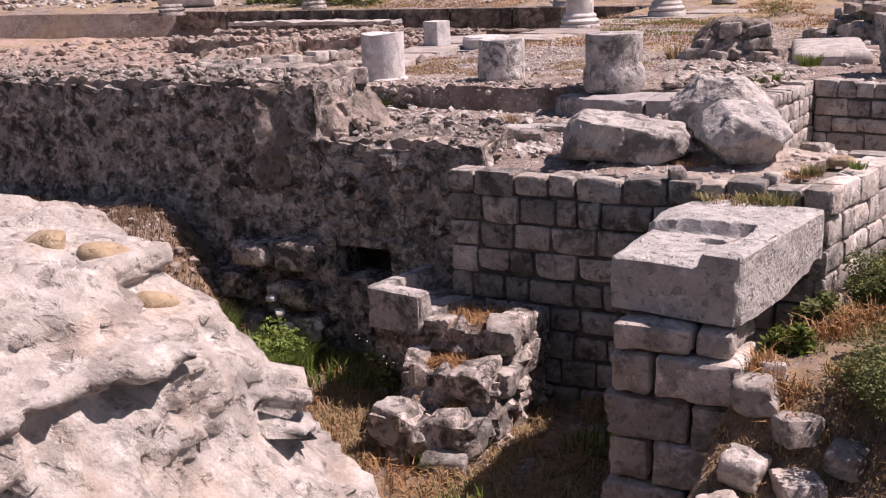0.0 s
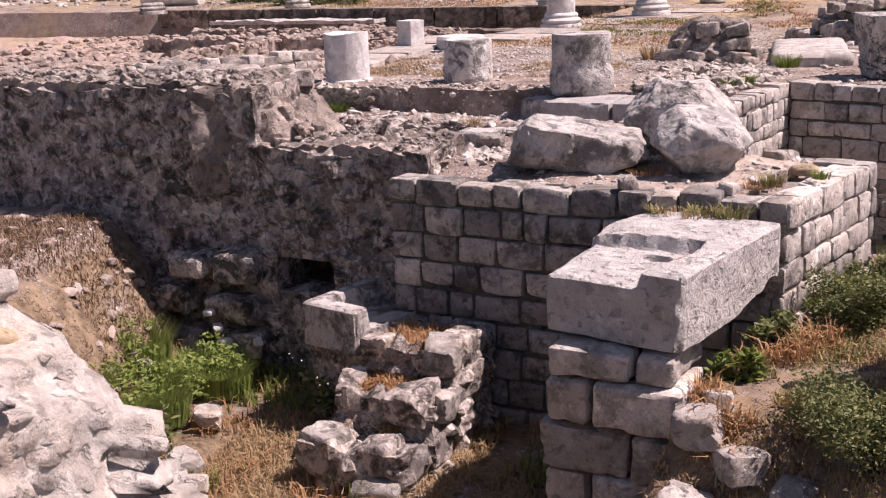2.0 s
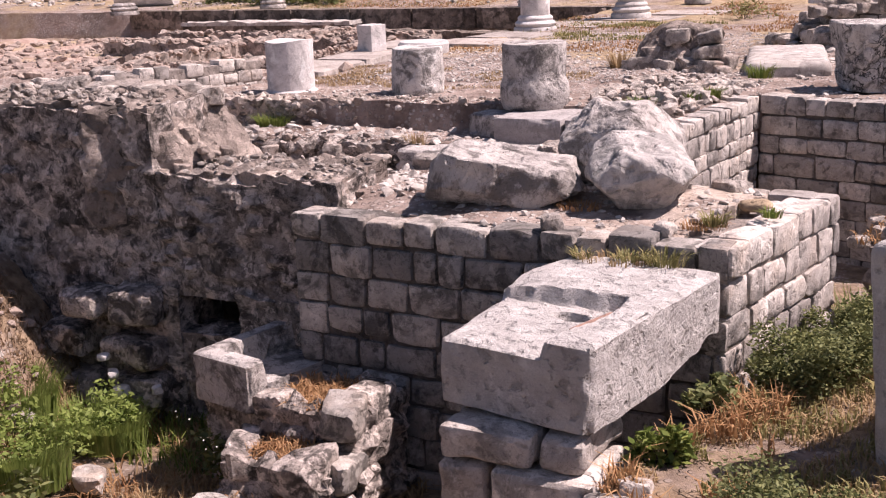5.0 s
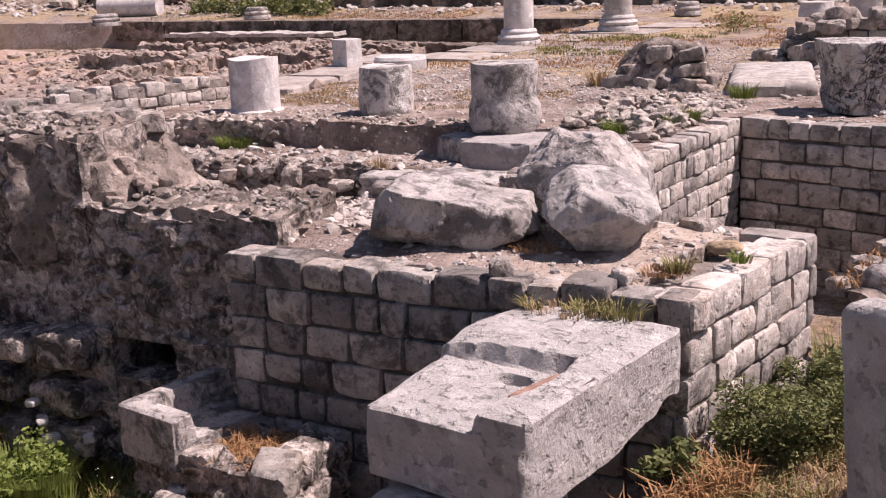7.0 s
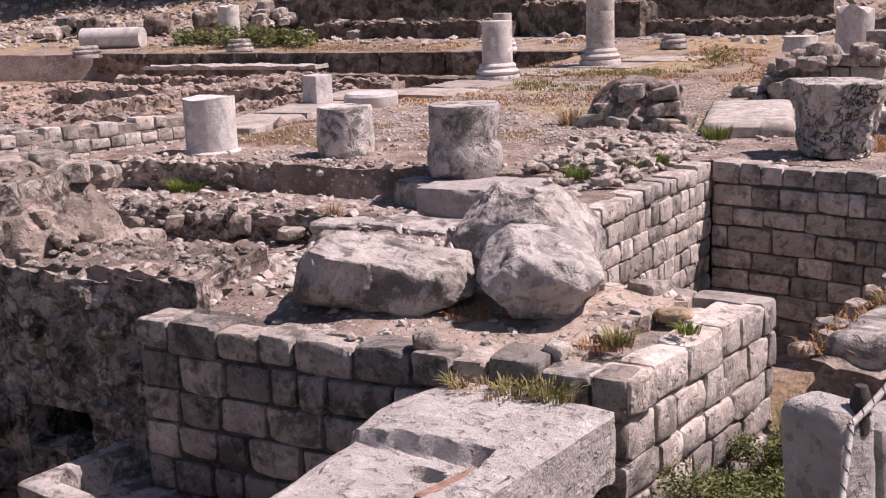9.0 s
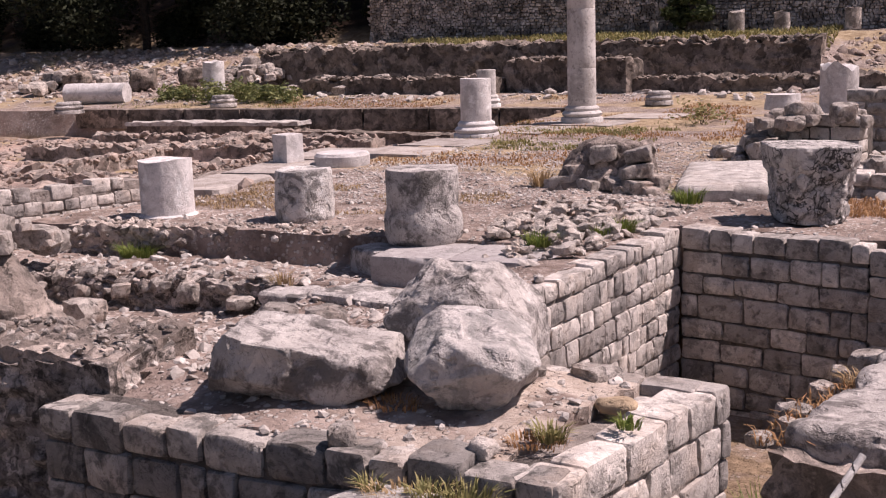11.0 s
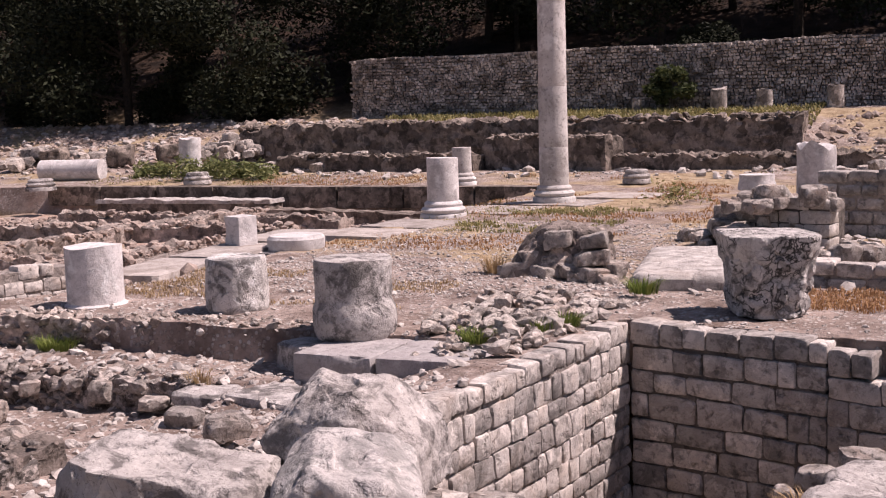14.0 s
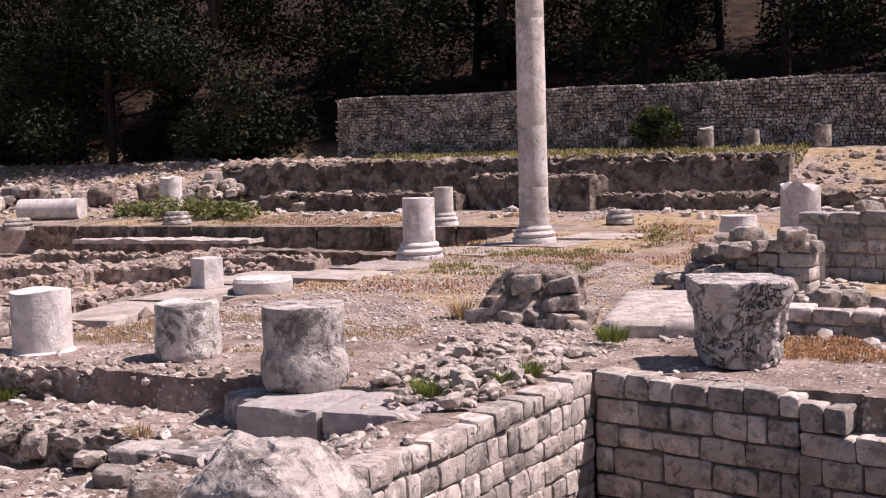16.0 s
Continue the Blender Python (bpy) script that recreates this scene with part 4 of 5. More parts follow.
solo("marble_slab", rough_box(0.9, 0.5, 0.10, 0.03, 0.028, 17, 5, 0.025, 0.45), MARBLE_DARK, "thin grey paving slab", "slab", pose(-3.40, 11.32, -0.30, 0, 0, -12))


def capital():
    """A squarish carved capital, wider at the top, its leaves worn to a net of grooves below a plain upper band."""
    planes = [((1, 0.05, -0.12), 0.335), ((-1, 0.04, -0.13), 0.335), ((0.05, 1, -0.10), 0.33), ((0.03, -1, -0.11), 0.33), ((0.02, 0, 1), 0.335), ((0, 0, -1), 0.335)]
    planes += [((0.72 * a, 0.72 * b, -0.26), 0.385) for a, b in ((-1, -1), (-1, 1), (1, 1))] + [((0.8, -0.66, -0.22), 0.36)]
    bm = hewn(planes, 22, 40, 0.018, 0.006, 6)
    p = get(bm)
    h = p[:, 2] / p[:, 2].max()
    rad = p * (1, 1, 0)
    rad /= np.maximum(np.linalg.norm(rad, axis=1, keepdims=True), 1e-6)
    warp = p + 0.03 * np.stack([fbm(p * 6, 3, 71), fbm(p * 6, 3, 72), fbm(p * 6, 3, 73)], 1)
    d, v = cells(warp * (8.5, 8.5, 6.5) + 3, 4)
    groove = smooth(0.46, 0.66, d)
    side = smooth(0.99, 0.94, h) * smooth(0.0, 0.05, h)
    carve = smooth(0.86, 0.70, h + 0.06 * fbm(p * 5, 2, 3))
    p = p + rad * (side * (carve * (0.03 * (v - 0.5) - 0.024 * groove) + 0.010 * fbm(p * 12, 3, 5)))[:, None]
    put(bm, p)
    return solo("capital", bm, VEINED, "large grey carved capital with worn acanthus leaves", "capital", pose(-0.53, 14.12, 0.01, 0, 0, 24))


capital()


def small_rocks(name, label, spots, material, seed, kind="stuff", category="rubble"):
    """Many small angular stones, joined; spots: x, y, z, size."""
    rng_r = np.random.RandomState(seed)
    base = []
    for k in range(6):
        b = bmesh.new()
        bmesh.ops.create_icosphere(b, subdivisions=1, radius=0.5)
        p = get(b)
        for j in range(7):
            n = rng_r.normal(size=3)
            n /= np.linalg.norm(n)
            p = p - np.maximum(0, p @ n - rng_r.uniform(0.22, 0.42))[:, None] * n
        base.append((p, [[v.index for v in f.verts] for f in b.faces]))
        b.free()
    V, F = [], []
    for x, y, z, s in spots:
        p, f = base[rng_r.randint(6)]
        ang = rng_r.uniform(0, 6.28)
        c, sn = math.cos(ang), math.sin(ang)
        q = p * (s * rng_r.uniform(0.8, 1.5), s, s * rng_r.uniform(0.45, 0.9))
        tl = rng_r.uniform(-0.4, 0.4)
        q = np.stack([q[:, 0] * c - q[:, 1] * sn, q[:, 0] * sn + q[:, 1] * c, q[:, 2] + q[:, 0] * tl], 1) + (x, y, z + s * 0.08)
        o = len(V)
        V += q.tolist()
        F += [[i + o for i in g] for g in f]
    return tagged(raw(name, V, F, material), label, category, kind=kind)


def scatter(n, seed, inside, lo, hi, power=2.5, grow=1.0):
    """Places on the ground within a stretch x0, x1, y0, y1, thinned by a test."""
    rng_s = np.random.RandomState(seed)
    x0, x1, y0, y1 = inside[:4]
    x, y = rng_s.uniform(x0, x1, n), rng_s.uniform(y0, y1, n)
    z = height(x, y)
    s = lo + (hi - lo) * rng_s.rand(n) ** power
    return np.stack([x, y, z, s * grow], 1)


def platform_ok(a):
    x, y, z = a[:, 0], a[:, 1], a[:, 2]
    return a[(z > -0.8)]


COURT = stone("court_stone", (0.50, 0.40, 0.345), (0.28, 0.215, 0.18), stain_amount=0.4, scale=3, stain_scale=3, vary=0, bump=0.5)
PEBBLE = stone("chips", (0.60, 0.55, 0.51), (0.38, 0.335, 0.305), stain_amount=0.2, scale=3, vary=0, bump=0.4)
small_rocks("platform_chips", "pale stone chips and broken bits on the platform", platform_ok(scatter(2600, 1, (-4.4, -0.3, 7.8, 11.4), 0.012, 0.085, 3.5)), PEBBLE, 1)
small_rocks("trench_chips", "pale broken stones lying between the walls", platform_ok(scatter(3200, 2, (-8.4, -2.2, 8.4, 12.5), 0.015, 0.14, 4)), PEBBLE, 2)
small_rocks("ledge_chips", "pale chips beside the drums and the pit", platform_ok(scatter(2600, 3, (-7.8, 2.2, 12.6, 16.5), 0.012, 0.09, 4)), PEBBLE, 3)
heap = scatter(420, 5, (-3.1, -1.75, 11.9, 14.4), 0.06, 0.24, 2.0)
heap[:, 2] += 0.10 * np.clip(1 - np.abs(heap[:, 0] + 2.5 - 0.05 * (heap[:, 1] - 12)) / 0.7, 0, 1) * np.random.RandomState(1).rand(len(heap)) * 1.6
small_rocks("rubble_heap", "heap of broken pale rubble beside the column base", heap[heap[:, 0] < pit_west(heap[:, 1]) - 0.3], RUBBLE, 5)
small_rocks("path_gravel", "grey gravel spread between the columns", scatter(7000, 6, (-6.6, -1.6, 14.2, 21.0), 0.02, 0.06, 2), PEBBLE, 6)
small_rocks("court_rubble", "pinkish rubble in the sunken court", scatter(5200, 7, (-20.0, -7.0, 13.4, 27.5), 0.04, 0.30, 5), COURT, 7)
small_rocks("far_rubble", "pale rubble on the far terraces", np.concatenate([scatter(1500, 8, (-30, 8, 30.0, 35.5), 0.05, 0.35, 4), scatter(500, 9, (-32, -16.5, 32, 38.5), 0.08, 0.4, 3)]), PEBBLE, 8)
small_rocks("slope_rubble", "brown rubble on the far terrace slopes", np.concatenate([scatter(1800, 19, (-32, -16.5, 32, 38.5), 0.06, 0.36, 3), scatter(900, 20, (-3.2, 6.0, 31.5, 37.5), 0.06, 0.4, 3)]), COURT, 18)
small_rocks("east_rubble", "pale rubble and blocks east of the pit", scatter(900, 10, (-1.6, 3.0, 15.0, 24.0), 0.03, 0.2, 3), PEBBLE, 9)


ROPE_A, ROPE_B, ROPE_C = (0.243, 6.66, 0.286), (0.432, 6.9, 0.521), (0.231, 6.47, -0.027)


# ---- loose stones along the broken walls ----
def stones(spots, material, label, group, seed, detail=3):
    for k, (x, y, z, s) in enumerate(spots):
        solo("stone", hewn(block_planes(s * (0.8 + 0.5 * ((k * 37) % 10) / 10), s * 0.8, s * (0.45 + 0.3 * ((k * 53) % 10) / 10), seed + k, 8), seed + k, 18, 0.09 * s, 0.04 * s, detail), material, label, "stone", pose(x, y, z - 0.12 * s, 0, 0, 47 * k + seed), group=group)


def cluster(cx, cy, rx, ry, n, lo, hi, z, rise, seed, turn=0.0):
    """Places for the stones of a heap: higher in its middle."""
    rng_c = np.random.RandomState(seed)
    out = []
    for k in range(n):
        r, a = math.sqrt(rng_c.rand()), rng_c.uniform(0, 6.283)
        u, v = rx * r * math.cos(a), ry * r * math.sin(a)
        x, y = cx + u * math.cos(turn) - v * math.sin(turn), cy + u * math.sin(turn) + v * math.cos(turn)
        out.append((x, y, z + rise * (1 - r) * rng_c.uniform(0.6, 1.1), rng_c.uniform(lo, hi)))
    return sorted(out, key=lambda q: q[2])


solo("wall_stump", hewn([((0.85, -0.2, 0.55), 0.30), ((0.2, -1, 0.05), 0.46), ((-1, 0, 0), 0.5), ((0, 1, 0.4), 0.42), ((0, 0, 1), 0.42), ((0, 0, -1), 0.45)], 45, 12, 0.11, 0.04), LEDGE, "broken sunlit end of the mortared rubble wall", "wall", pose(-4.95, 8.66, -0.36, 0, 0, 12), kind="structure")
stones(cluster(-4.72, 8.55, 0.35, 0.35, 30, 0.05, 0.14, 0.02, 0.42, 51), LEDGE, "broken pale stone of the ruined wall end", "stones of the wall end", 280)
stones([(-4.62, 8.30, 0.10, .16), (-4.74, 8.5, 0.28, .16), (-4.85, 8.8, 0.40, .18), (-4.4, 8.42, -0.02, .14), (-4.95, 8.3, 0.46, .16)], LEDGE, "broken tan stone of the ruined wall end", "stones of the wall end", 300)
stones(cluster(-6.35, 8.85, 0.5, 0.25, 9, 0.14, 0.3, 0.46, 0.08, 31) + cluster(-5.35, 8.95, 0.55, 0.3, 16, 0.13, 0.28, 0.46, 0.16, 32), RUBBLE, "pale rubble stone on top of the dark wall", "stones on the wall top", 320)
stones(cluster(-7.2, 11.3, 0.7, 0.5, 12, 0.15, 0.4, -0.1, 0.4, 33), RUBBLE, "pale tumbled stone by the low wall", "tumbled stones", 350)
stones(cluster(-8.6, 12.4, 0.6, 0.7, 12, 0.2, 0.42, 0.0, 0.25, 34), RUBBLE, "pale tumbled stone by the low wall", "tumbled stones", 370)
stones([(-7.0, 11.35, -0.42, .22), (-6.3, 11.42, -0.42, .2), (-5.9, 11.4, -0.4, .18), (-5.2, 11.45, -0.4, .24), (-4.7, 11.42, -0.42, .2), (-5.6, 10.6, -0.4, .3), (-6.4, 10.2, -0.35, .3),
        (-3.8, 10.6, -0.26, .22), (-3.2, 10.2, -0.18, .26), (-2.8, 10.9, -0.18, .2), (-2.5, 10.1, -0.06, .3), (-4.3, 9.5, -0.15, .24)], RUBBLE, "pale flat stone lying in the trench", "trench stones", 400)
stones([(-0.98, 9.02, -0.02, .3), (-1.3, 8.95, -0.03, .2), (-1.12, 7.86, -0.01, .12), (-1.75, 7.78, -0.01, .14)], RUBBLE, "pale flat stone on the platform", "platform stones", 430)
for k, (x, y, z, s) in enumerate([(-5.35, 7.98, -0.95, 0.42), (-5.55, 7.98, -1.25, 0.4), (-4.95, 8.02, -0.98, 0.36), (-5.0, 8.0, -1.28, 0.4), (-5.45, 7.98, -1.62, 0.44), (-4.95, 7.99, -1.62, 0.42)]):
    solo("footing_stone", rough_box(s * (0.8 + 0.12 * (k % 4)), 0.3, 0.20 + 0.035 * (k % 3), 0.03, 0.05, 70 + k, 5, 0.05, 0.6), BLACKED, "dark footing stone at the wall's foot", "stone", pose(x, y + 0.06, z, 0, 0, 5 * (k % 3) - 4), group="footing stones")
# White marble here stands in for sunlit patches on stones at the wall's foot.
stones([(-5.13, 7.86, -1.2, .1), (-5.06, 7.86, -1.32, .09), (-5.0, 7.86, -1.46, .12), (-4.72, 7.9, -1.42, .09), (-4.85, 7.6, -1.66, .12)], MARBLE, "small stone by the dark wall, coloured white for sunlight", "white stones", 450)
rubble_face("plinth", "dark rubble under the small trough", (-3.88, 7.36), (-3.32, 7.22), -1.9, -1.08, 0.5, BLACKED, 57, 0.16, 0.04, 0.05)
stones([(-4.55, 6.95, -1.66, .26), (-4.2, 6.2, -1.62, .2), (-5.3, 7.2, -1.45, .2), (-5.8, 7.0, -1.0, .3), (-6.1, 7.3, -0.8, .24), (-5.7, 7.35, -1.15, .2), (-3.9, 5.9, -1.6, .16)], ROCK_WHITE, "pale stone lying in dry grass", "yard stones", 470)
for k, (x, y, w, l, h) in enumerate([(-0.90, 6.02, .28, .3, .22), (-0.68, 5.92, .26, .3, .20), (-0.92, 5.74, .32, .28, .24), (-0.60, 5.66, .30, .28, .22), (-0.42, 5.84, .24, .24, .18), (-0.76, 5.48, .32, .3, .22), (-0.34, 5.56, .26, .28, .18), (-1.0, 5.5, .3, .3, .24), (-0.48, 5.38, .28, .28, .2), (-0.84, 6.22, .2, .22, .16)]):
    solo("stone", hewn(block_planes(w * 0.8, l * 0.8, h * 0.75, 480 + k, 7), 480 + k, 22, 0.025, 0.010, 4), ASHLAR_PALE, "angular grey rubble stone beside the pier", "stone", pose(x, y, ground_at(x, y) - 0.06, 6 * (k % 3) - 6, 5 * (k % 4) - 8, 41 * k), group="stones by the pier")

# ---- east of the pit: rubble wall, blocks, stele and rope ----
rubble_face("wall_pit_east", "low rough wall of earth and rubble at the pit's edge", (0.62, 11.5), (-0.12, 9.2), -1.6, -0.36, 0.55, LEDGE, 61, 0.2, 0.07, 0.05, 0.08)
stones([(-0.24, 9.45, -0.40, .15), (-0.12, 9.85, -0.38, .17), (-0.02, 10.3, -0.38, .14), (0.06, 10.6, -0.38, .13), (0.2, 10.95, -0.37, .2), (0.42, 11.2, -0.36, .24), (-0.12, 9.65, -0.38, .10)], RUBBLE, "pale stone on the rough wall", "stones on the pit wall", 500)
solo("stone_block", rough_box(1.2, 1.9, 0.85, 0.04, 0.07, 63, 2.5, 0.10, 0.3), BOULDER, "large pale block with a blackened shaded face", "block", pose(0.70, 10.1, -1.08, 0, 0, -14))
stele = thing("stele", "pale upright stone slab with a stepped top", "stele", pose(0.27, 6.58, -1.01, -6, 0, 50))
part("post", rough_box(0.20, 0.28, 1.335, 0.025, 0.012, 65, 6, 0.06, 0.15), TROUGH, stele).matrix_basis = pose(0.10, 0.1, 0)
part("slab", rough_box(0.9, 0.26, 1.24, 0.025, 0.010, 66, 6, 0.03, 0.15), TROUGH, stele).matrix_basis = pose(0.66, 0.1, 0)


def tube(points, r, sides=8):
    bm = bmesh.new()
    last = None
    for k, q in enumerate(points):
        a, z = points[max(0, k - 1)], points[min(len(points) - 1, k + 1)]
        m = (Vector(z) - Vector(a)).to_track_quat("Z", "Y").to_matrix()
        ring = [bm.verts.new(Vector(q) + m @ Vector((r * math.cos(6.28318 * j / sides), r * math.sin(6.28318 * j / sides), 0))) for j in range(sides)]
        if last:
            for j in range(sides):
                bm.faces.new((last[j], last[(j + 1) % sides], ring[(j + 1) % sides], ring[j]))
        last = ring
    return bm


def rope(name, label, a, z, sag, r):
    """A twisted rope: a pale core with a dark strand wound round it."""
    a, z = Vector(a), Vector(z)
    pts = [a.lerp(z, k / 60) - Vector((0, 0, sag * 4 * (k / 60) * (1 - k / 60))) for k in range(61)]
    ob = thing(name, label, "rope")
    part("core", tube(pts, r), ROPE, ob, smooth=True)
    length = (z - a).length
    turns = length / (r * 5.0)
    side = (z - a).cross(Vector((0, 0, 1))).normalized()
    up = side.cross(z - a).normalized()
    strand = []
    for k in range(int(turns * 10)):
        f = k / (turns * 10)
        c = a.lerp(z, f) - Vector((0, 0, sag * 4 * f * (1 - f)))
        w = 6.28318 * turns * f
        strand.append(c + (side * math.cos(w) + up * math.sin(w)) * r * 0.72)
    part("strand", tube(strand, r * 0.4, 5), ROPE_DARK, ob, "dark strand", True)
    return ob


rope("rope", "twisted white and black barrier rope", ROPE_A, ROPE_B, 0.02, 0.011)
rope("rope", "twisted white and black rope hanging from a dark post", ROPE_A, ROPE_C, 0.02, 0.011)
solo("rope_post", lathe([(0.032, 0), (0.034, 0.04), (0.03, 0.06), (0.034, 0.10), (0.03, 0.13), (0.02, 0.16)], 16, 0.02, 2), ROPE_DARK, "short dark iron rope post", "post", pose(ROPE_A[0] + 0.02, ROPE_A[1] + 0.09, 0.228))

# ---- columns and bases of the portico ----
def column(label, x, y, z, r, high, name="column", base=True, broken=0.0, mat=None, seed=1):
    mat = mat or MARBLE
    ob = thing(name, label, "column", pose(x, y, z))
    b = r * 1.48
    part("base", lathe([(b, 0), (b, 0.07), (b * 0.97, 0.09), (b * 0.86, 0.10), (b * 0.94, 0.13), (b * 0.96, 0.16), (b * 0.90, 0.19), (b * 0.80, 0.21), (b * 0.82, 0.25), (b * 0.78, 0.28), (r * 1.04, 0.30)], 48, 0.004, seed), mat, ob)
    if high:
        cuts = [0.30, 0.98, 2.05, 3.9, high] if high > 3 else [0.30, high]
        for j, (z0, z1) in enumerate(zip(cuts, cuts[1:])):
            n = max(5, int((z1 - z0) / 0.25))
            taper = lambda zz: r * (1 - 0.10 * (zz - 0.30) / max(high - 0.30, 4))
            prof = [(taper(z0) * 0.985, z0)] + [(taper(zz), zz) for zz in (z0 + 0.012 + (z1 - z0 - 0.024) * k / n for k in range(n + 1))] + [(taper(z1) * 0.985, z1)]
            part("shaft" if len(cuts) == 2 else "drum", lathe(prof, 44, 0.007, seed + 1 + j, broken), mat, ob)
    return ob


COLUMN_GREY = stone("column_stone", (0.72, 0.68, 0.655), (0.50, 0.46, 0.435), stain=(0.20, 0.175, 0.16), stain_amount=0.5, scale=1.6, stain_scale=1.3, vary=0.1, bump=0.3)
column("tall standing grey column on a moulded base", -5.73, 24.35, 0.06, 0.262, 5.6, mat=COLUMN_GREY, seed=5)
column("short white column stump on a moulded base", -6.82, 21.85, -0.02, 0.262, 1.0, broken=0.02, mat=MARBLE, seed=7)
column("column stump on a moulded base behind the first row", -9.3, 28.6, 0.04, 0.22, 0.86, mat=COLUMN_GREY, seed=9)
column("low moulded column base of grey marble", -5.45, 29.2, 0.05, 0.21, 0, "column_stump", mat=MARBLE_DARK, seed=11)
column("low moulded column base of grey marble", -16.9, 29.2, 0.05, 0.24, 0, "column_stump", mat=MARBLE_DARK, seed=12)
column("low moulded column base of grey marble", -20.6, 27.6, 0.0, 0.26, 0, "column_stump", mat=MARBLE_DARK, seed=13)
solo("column_drum", lathe(shaft(0.30, 0, 1.05, 6), 40, 0.02, 31, 0.1), MARBLE, "upright weathered drum among green weeds", "column drum", pose(-18.6, 31.3, 0.12))
solo("column_drum", lathe(shaft(0.30, 0, 1.85, 8), 40, 0.01, 33), MARBLE, "fallen pale column drum lying on its side", "column drum", pose(-22.9, 30.2, 0.36, 0, 90, 12))
solo("column_drum", lathe([(0.36, 0), (0.38, 0.05), (0.38, 0.16), (0.35, 0.2)], 48, 0.01, 35), MARBLE, "low round pale column base", "column base", pose(-7.0, 17.45, 0.0))
solo("marble_slab", rough_box(0.95, 0.95, 0.10, 0.08, 0.01, 36, 3, 0.02), MARBLE_DARK, "square plinth under a round base", "slab", pose(-7.0, 17.45, -0.09, 0, 0, -10))
solo("pillar_stump", rough_box(0.34, 0.30, 0.70, 0.04, 0.012, 37, 5, 0.02, 0.15), MARBLE, "short square white pillar stump", "pillar", pose(-7.88, 17.5, -0.26, 0, 0, -22))
solo("column_drum", lathe([(0.29, 0), (0.29, 0.10), (0.27, 0.14), (0.27, 0.24)], 40, 0.01, 39), MARBLE, "flat round drum on the rubble wall", "column drum", pose(-1.95, 22.9, 0.38))
solo("column_drum", lathe(shaft(0.33, 0, 0.85, 8), 40, 0.01, 41, 0.25), MARBLE, "broken white column drum standing by a wall", "column drum", pose(-1.35, 25.6, 0.12))

# paving and kerbs of the portico
for k, (x, y, w, l, r, lab) in enumerate([(-7.62, 15.4, 0.9, 1.5, 5, 1), (-7.75, 17.0, 0.9, 1.5, 4, 1), (-7.9, 18.7, 1.0, 1.6, 3, 1), (-6.9, 19.2, 1.3, 1.1, -6, 1), (-6.7, 20.5, 1.3, 1.2, -9, 1), (-6.4, 22.9, 1.5, 1.5, -10, 1), (-5.7, 24.4, 1.7, 1.3, -10, 1), (-4.9, 26.0, 1.5, 1.3, -8, 1)]):
    solo("paving_slab", rough_box(w, l, 0.14, 0.1, 0.012, 90 + k, 2.5, 0.03, 0.35), PAVING, "pale worn paving slab of the portico", "slab", pose(x, y, -0.085, 0, 0, r), group="portico paving")
for k in range(8):
    x = -20.8 + k * 1.72
    # Terrace colour darkens the whole block to imitate shade on its front.
    solo("kerb_block", rough_box(1.70, 0.5, 0.50, 0.12, 0.012, 110 + k, 3, 0.02, 0.12), TERRACE, "long step block coloured dark for the shade on its face", "step", pose(x + 0.8, 28.35 + 0.03 * math.sin(k), -0.44), group="portico step")
solo("stone_block", rough_box(0.95, 2.3, 0.26, 0.05, 0.03, 121, 2.0, 0.09, 0.25), LIME, "long smooth pale stone slab on the ground", "slab", pose(-1.66, 16.3, -0.09, 0, 0, 8))
rubble_face("wall_court_back", "low mortared wall in the sunken court", (-18.25, 26.95), (-13.55, 27.2), -0.9, -0.26, 0.6, TERRACE, 71, 0.22, 0.05, 0.10, 0.04)
rubble_face("wall_court_cap", "pale mortar capping of the low court wall", (-18.3, 26.93), (-13.5, 27.18), -0.27, -0.19, 0.62, LIME, 79, 0.3, 0.04, 0.08, 0.05)
rubble_face("wall_court_low", "low mortared wall in the sunken court", (-13.5, 27.1), (-9.2, 26.2), -0.9, -0.40, 0.5, TERRACE, 72, 0.22, 0.05, 0.10, 0.04)
rubble_face("wall_court_mid", "remains of a low wall in the sunken court", (-15.5, 20.6), (-9.3, 20.9), -0.7, -0.14, 0.5, LEDGE, 73, 0.25, 0.08, 0.10, 0.12)
rubble_face("wall_court_near", "remains of a low wall in the sunken court", (-13.0, 16.4), (-8.7, 16.9), -0.7, -0.16, 0.5, LEDGE, 74, 0.25, 0.08, 0.10, 0.12)
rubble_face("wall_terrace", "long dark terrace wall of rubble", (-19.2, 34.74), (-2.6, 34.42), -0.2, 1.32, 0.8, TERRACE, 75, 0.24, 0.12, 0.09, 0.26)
rubble_face("wall_court_west", "remains of a low wall in the sunken court", (-9.6, 15.6), (-9.2, 19.6), -0.7, -0.12, 0.5, LEDGE, 91, 0.25, 0.08, 0.10, 0.16)
rubble_face("wall_court_far", "remains of a low wall in the sunken court", (-12.6, 17.6), (-12.0, 24.5), -0.7, -0.18, 0.5, LEDGE, 92, 0.25, 0.08, 0.10, 0.16)
rubble_face("wall_court_edge", "remains of a low wall in the sunken court", (-16.5, 23.6), (-9.6, 23.3), -0.7, -0.22, 0.5, LEDGE, 93, 0.25, 0.08, 0.10, 0.16)
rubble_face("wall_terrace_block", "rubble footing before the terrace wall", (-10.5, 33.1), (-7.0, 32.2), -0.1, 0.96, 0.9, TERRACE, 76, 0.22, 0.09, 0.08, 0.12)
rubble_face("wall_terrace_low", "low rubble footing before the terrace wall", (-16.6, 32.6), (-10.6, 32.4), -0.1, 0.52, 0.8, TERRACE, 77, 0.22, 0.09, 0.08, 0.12)
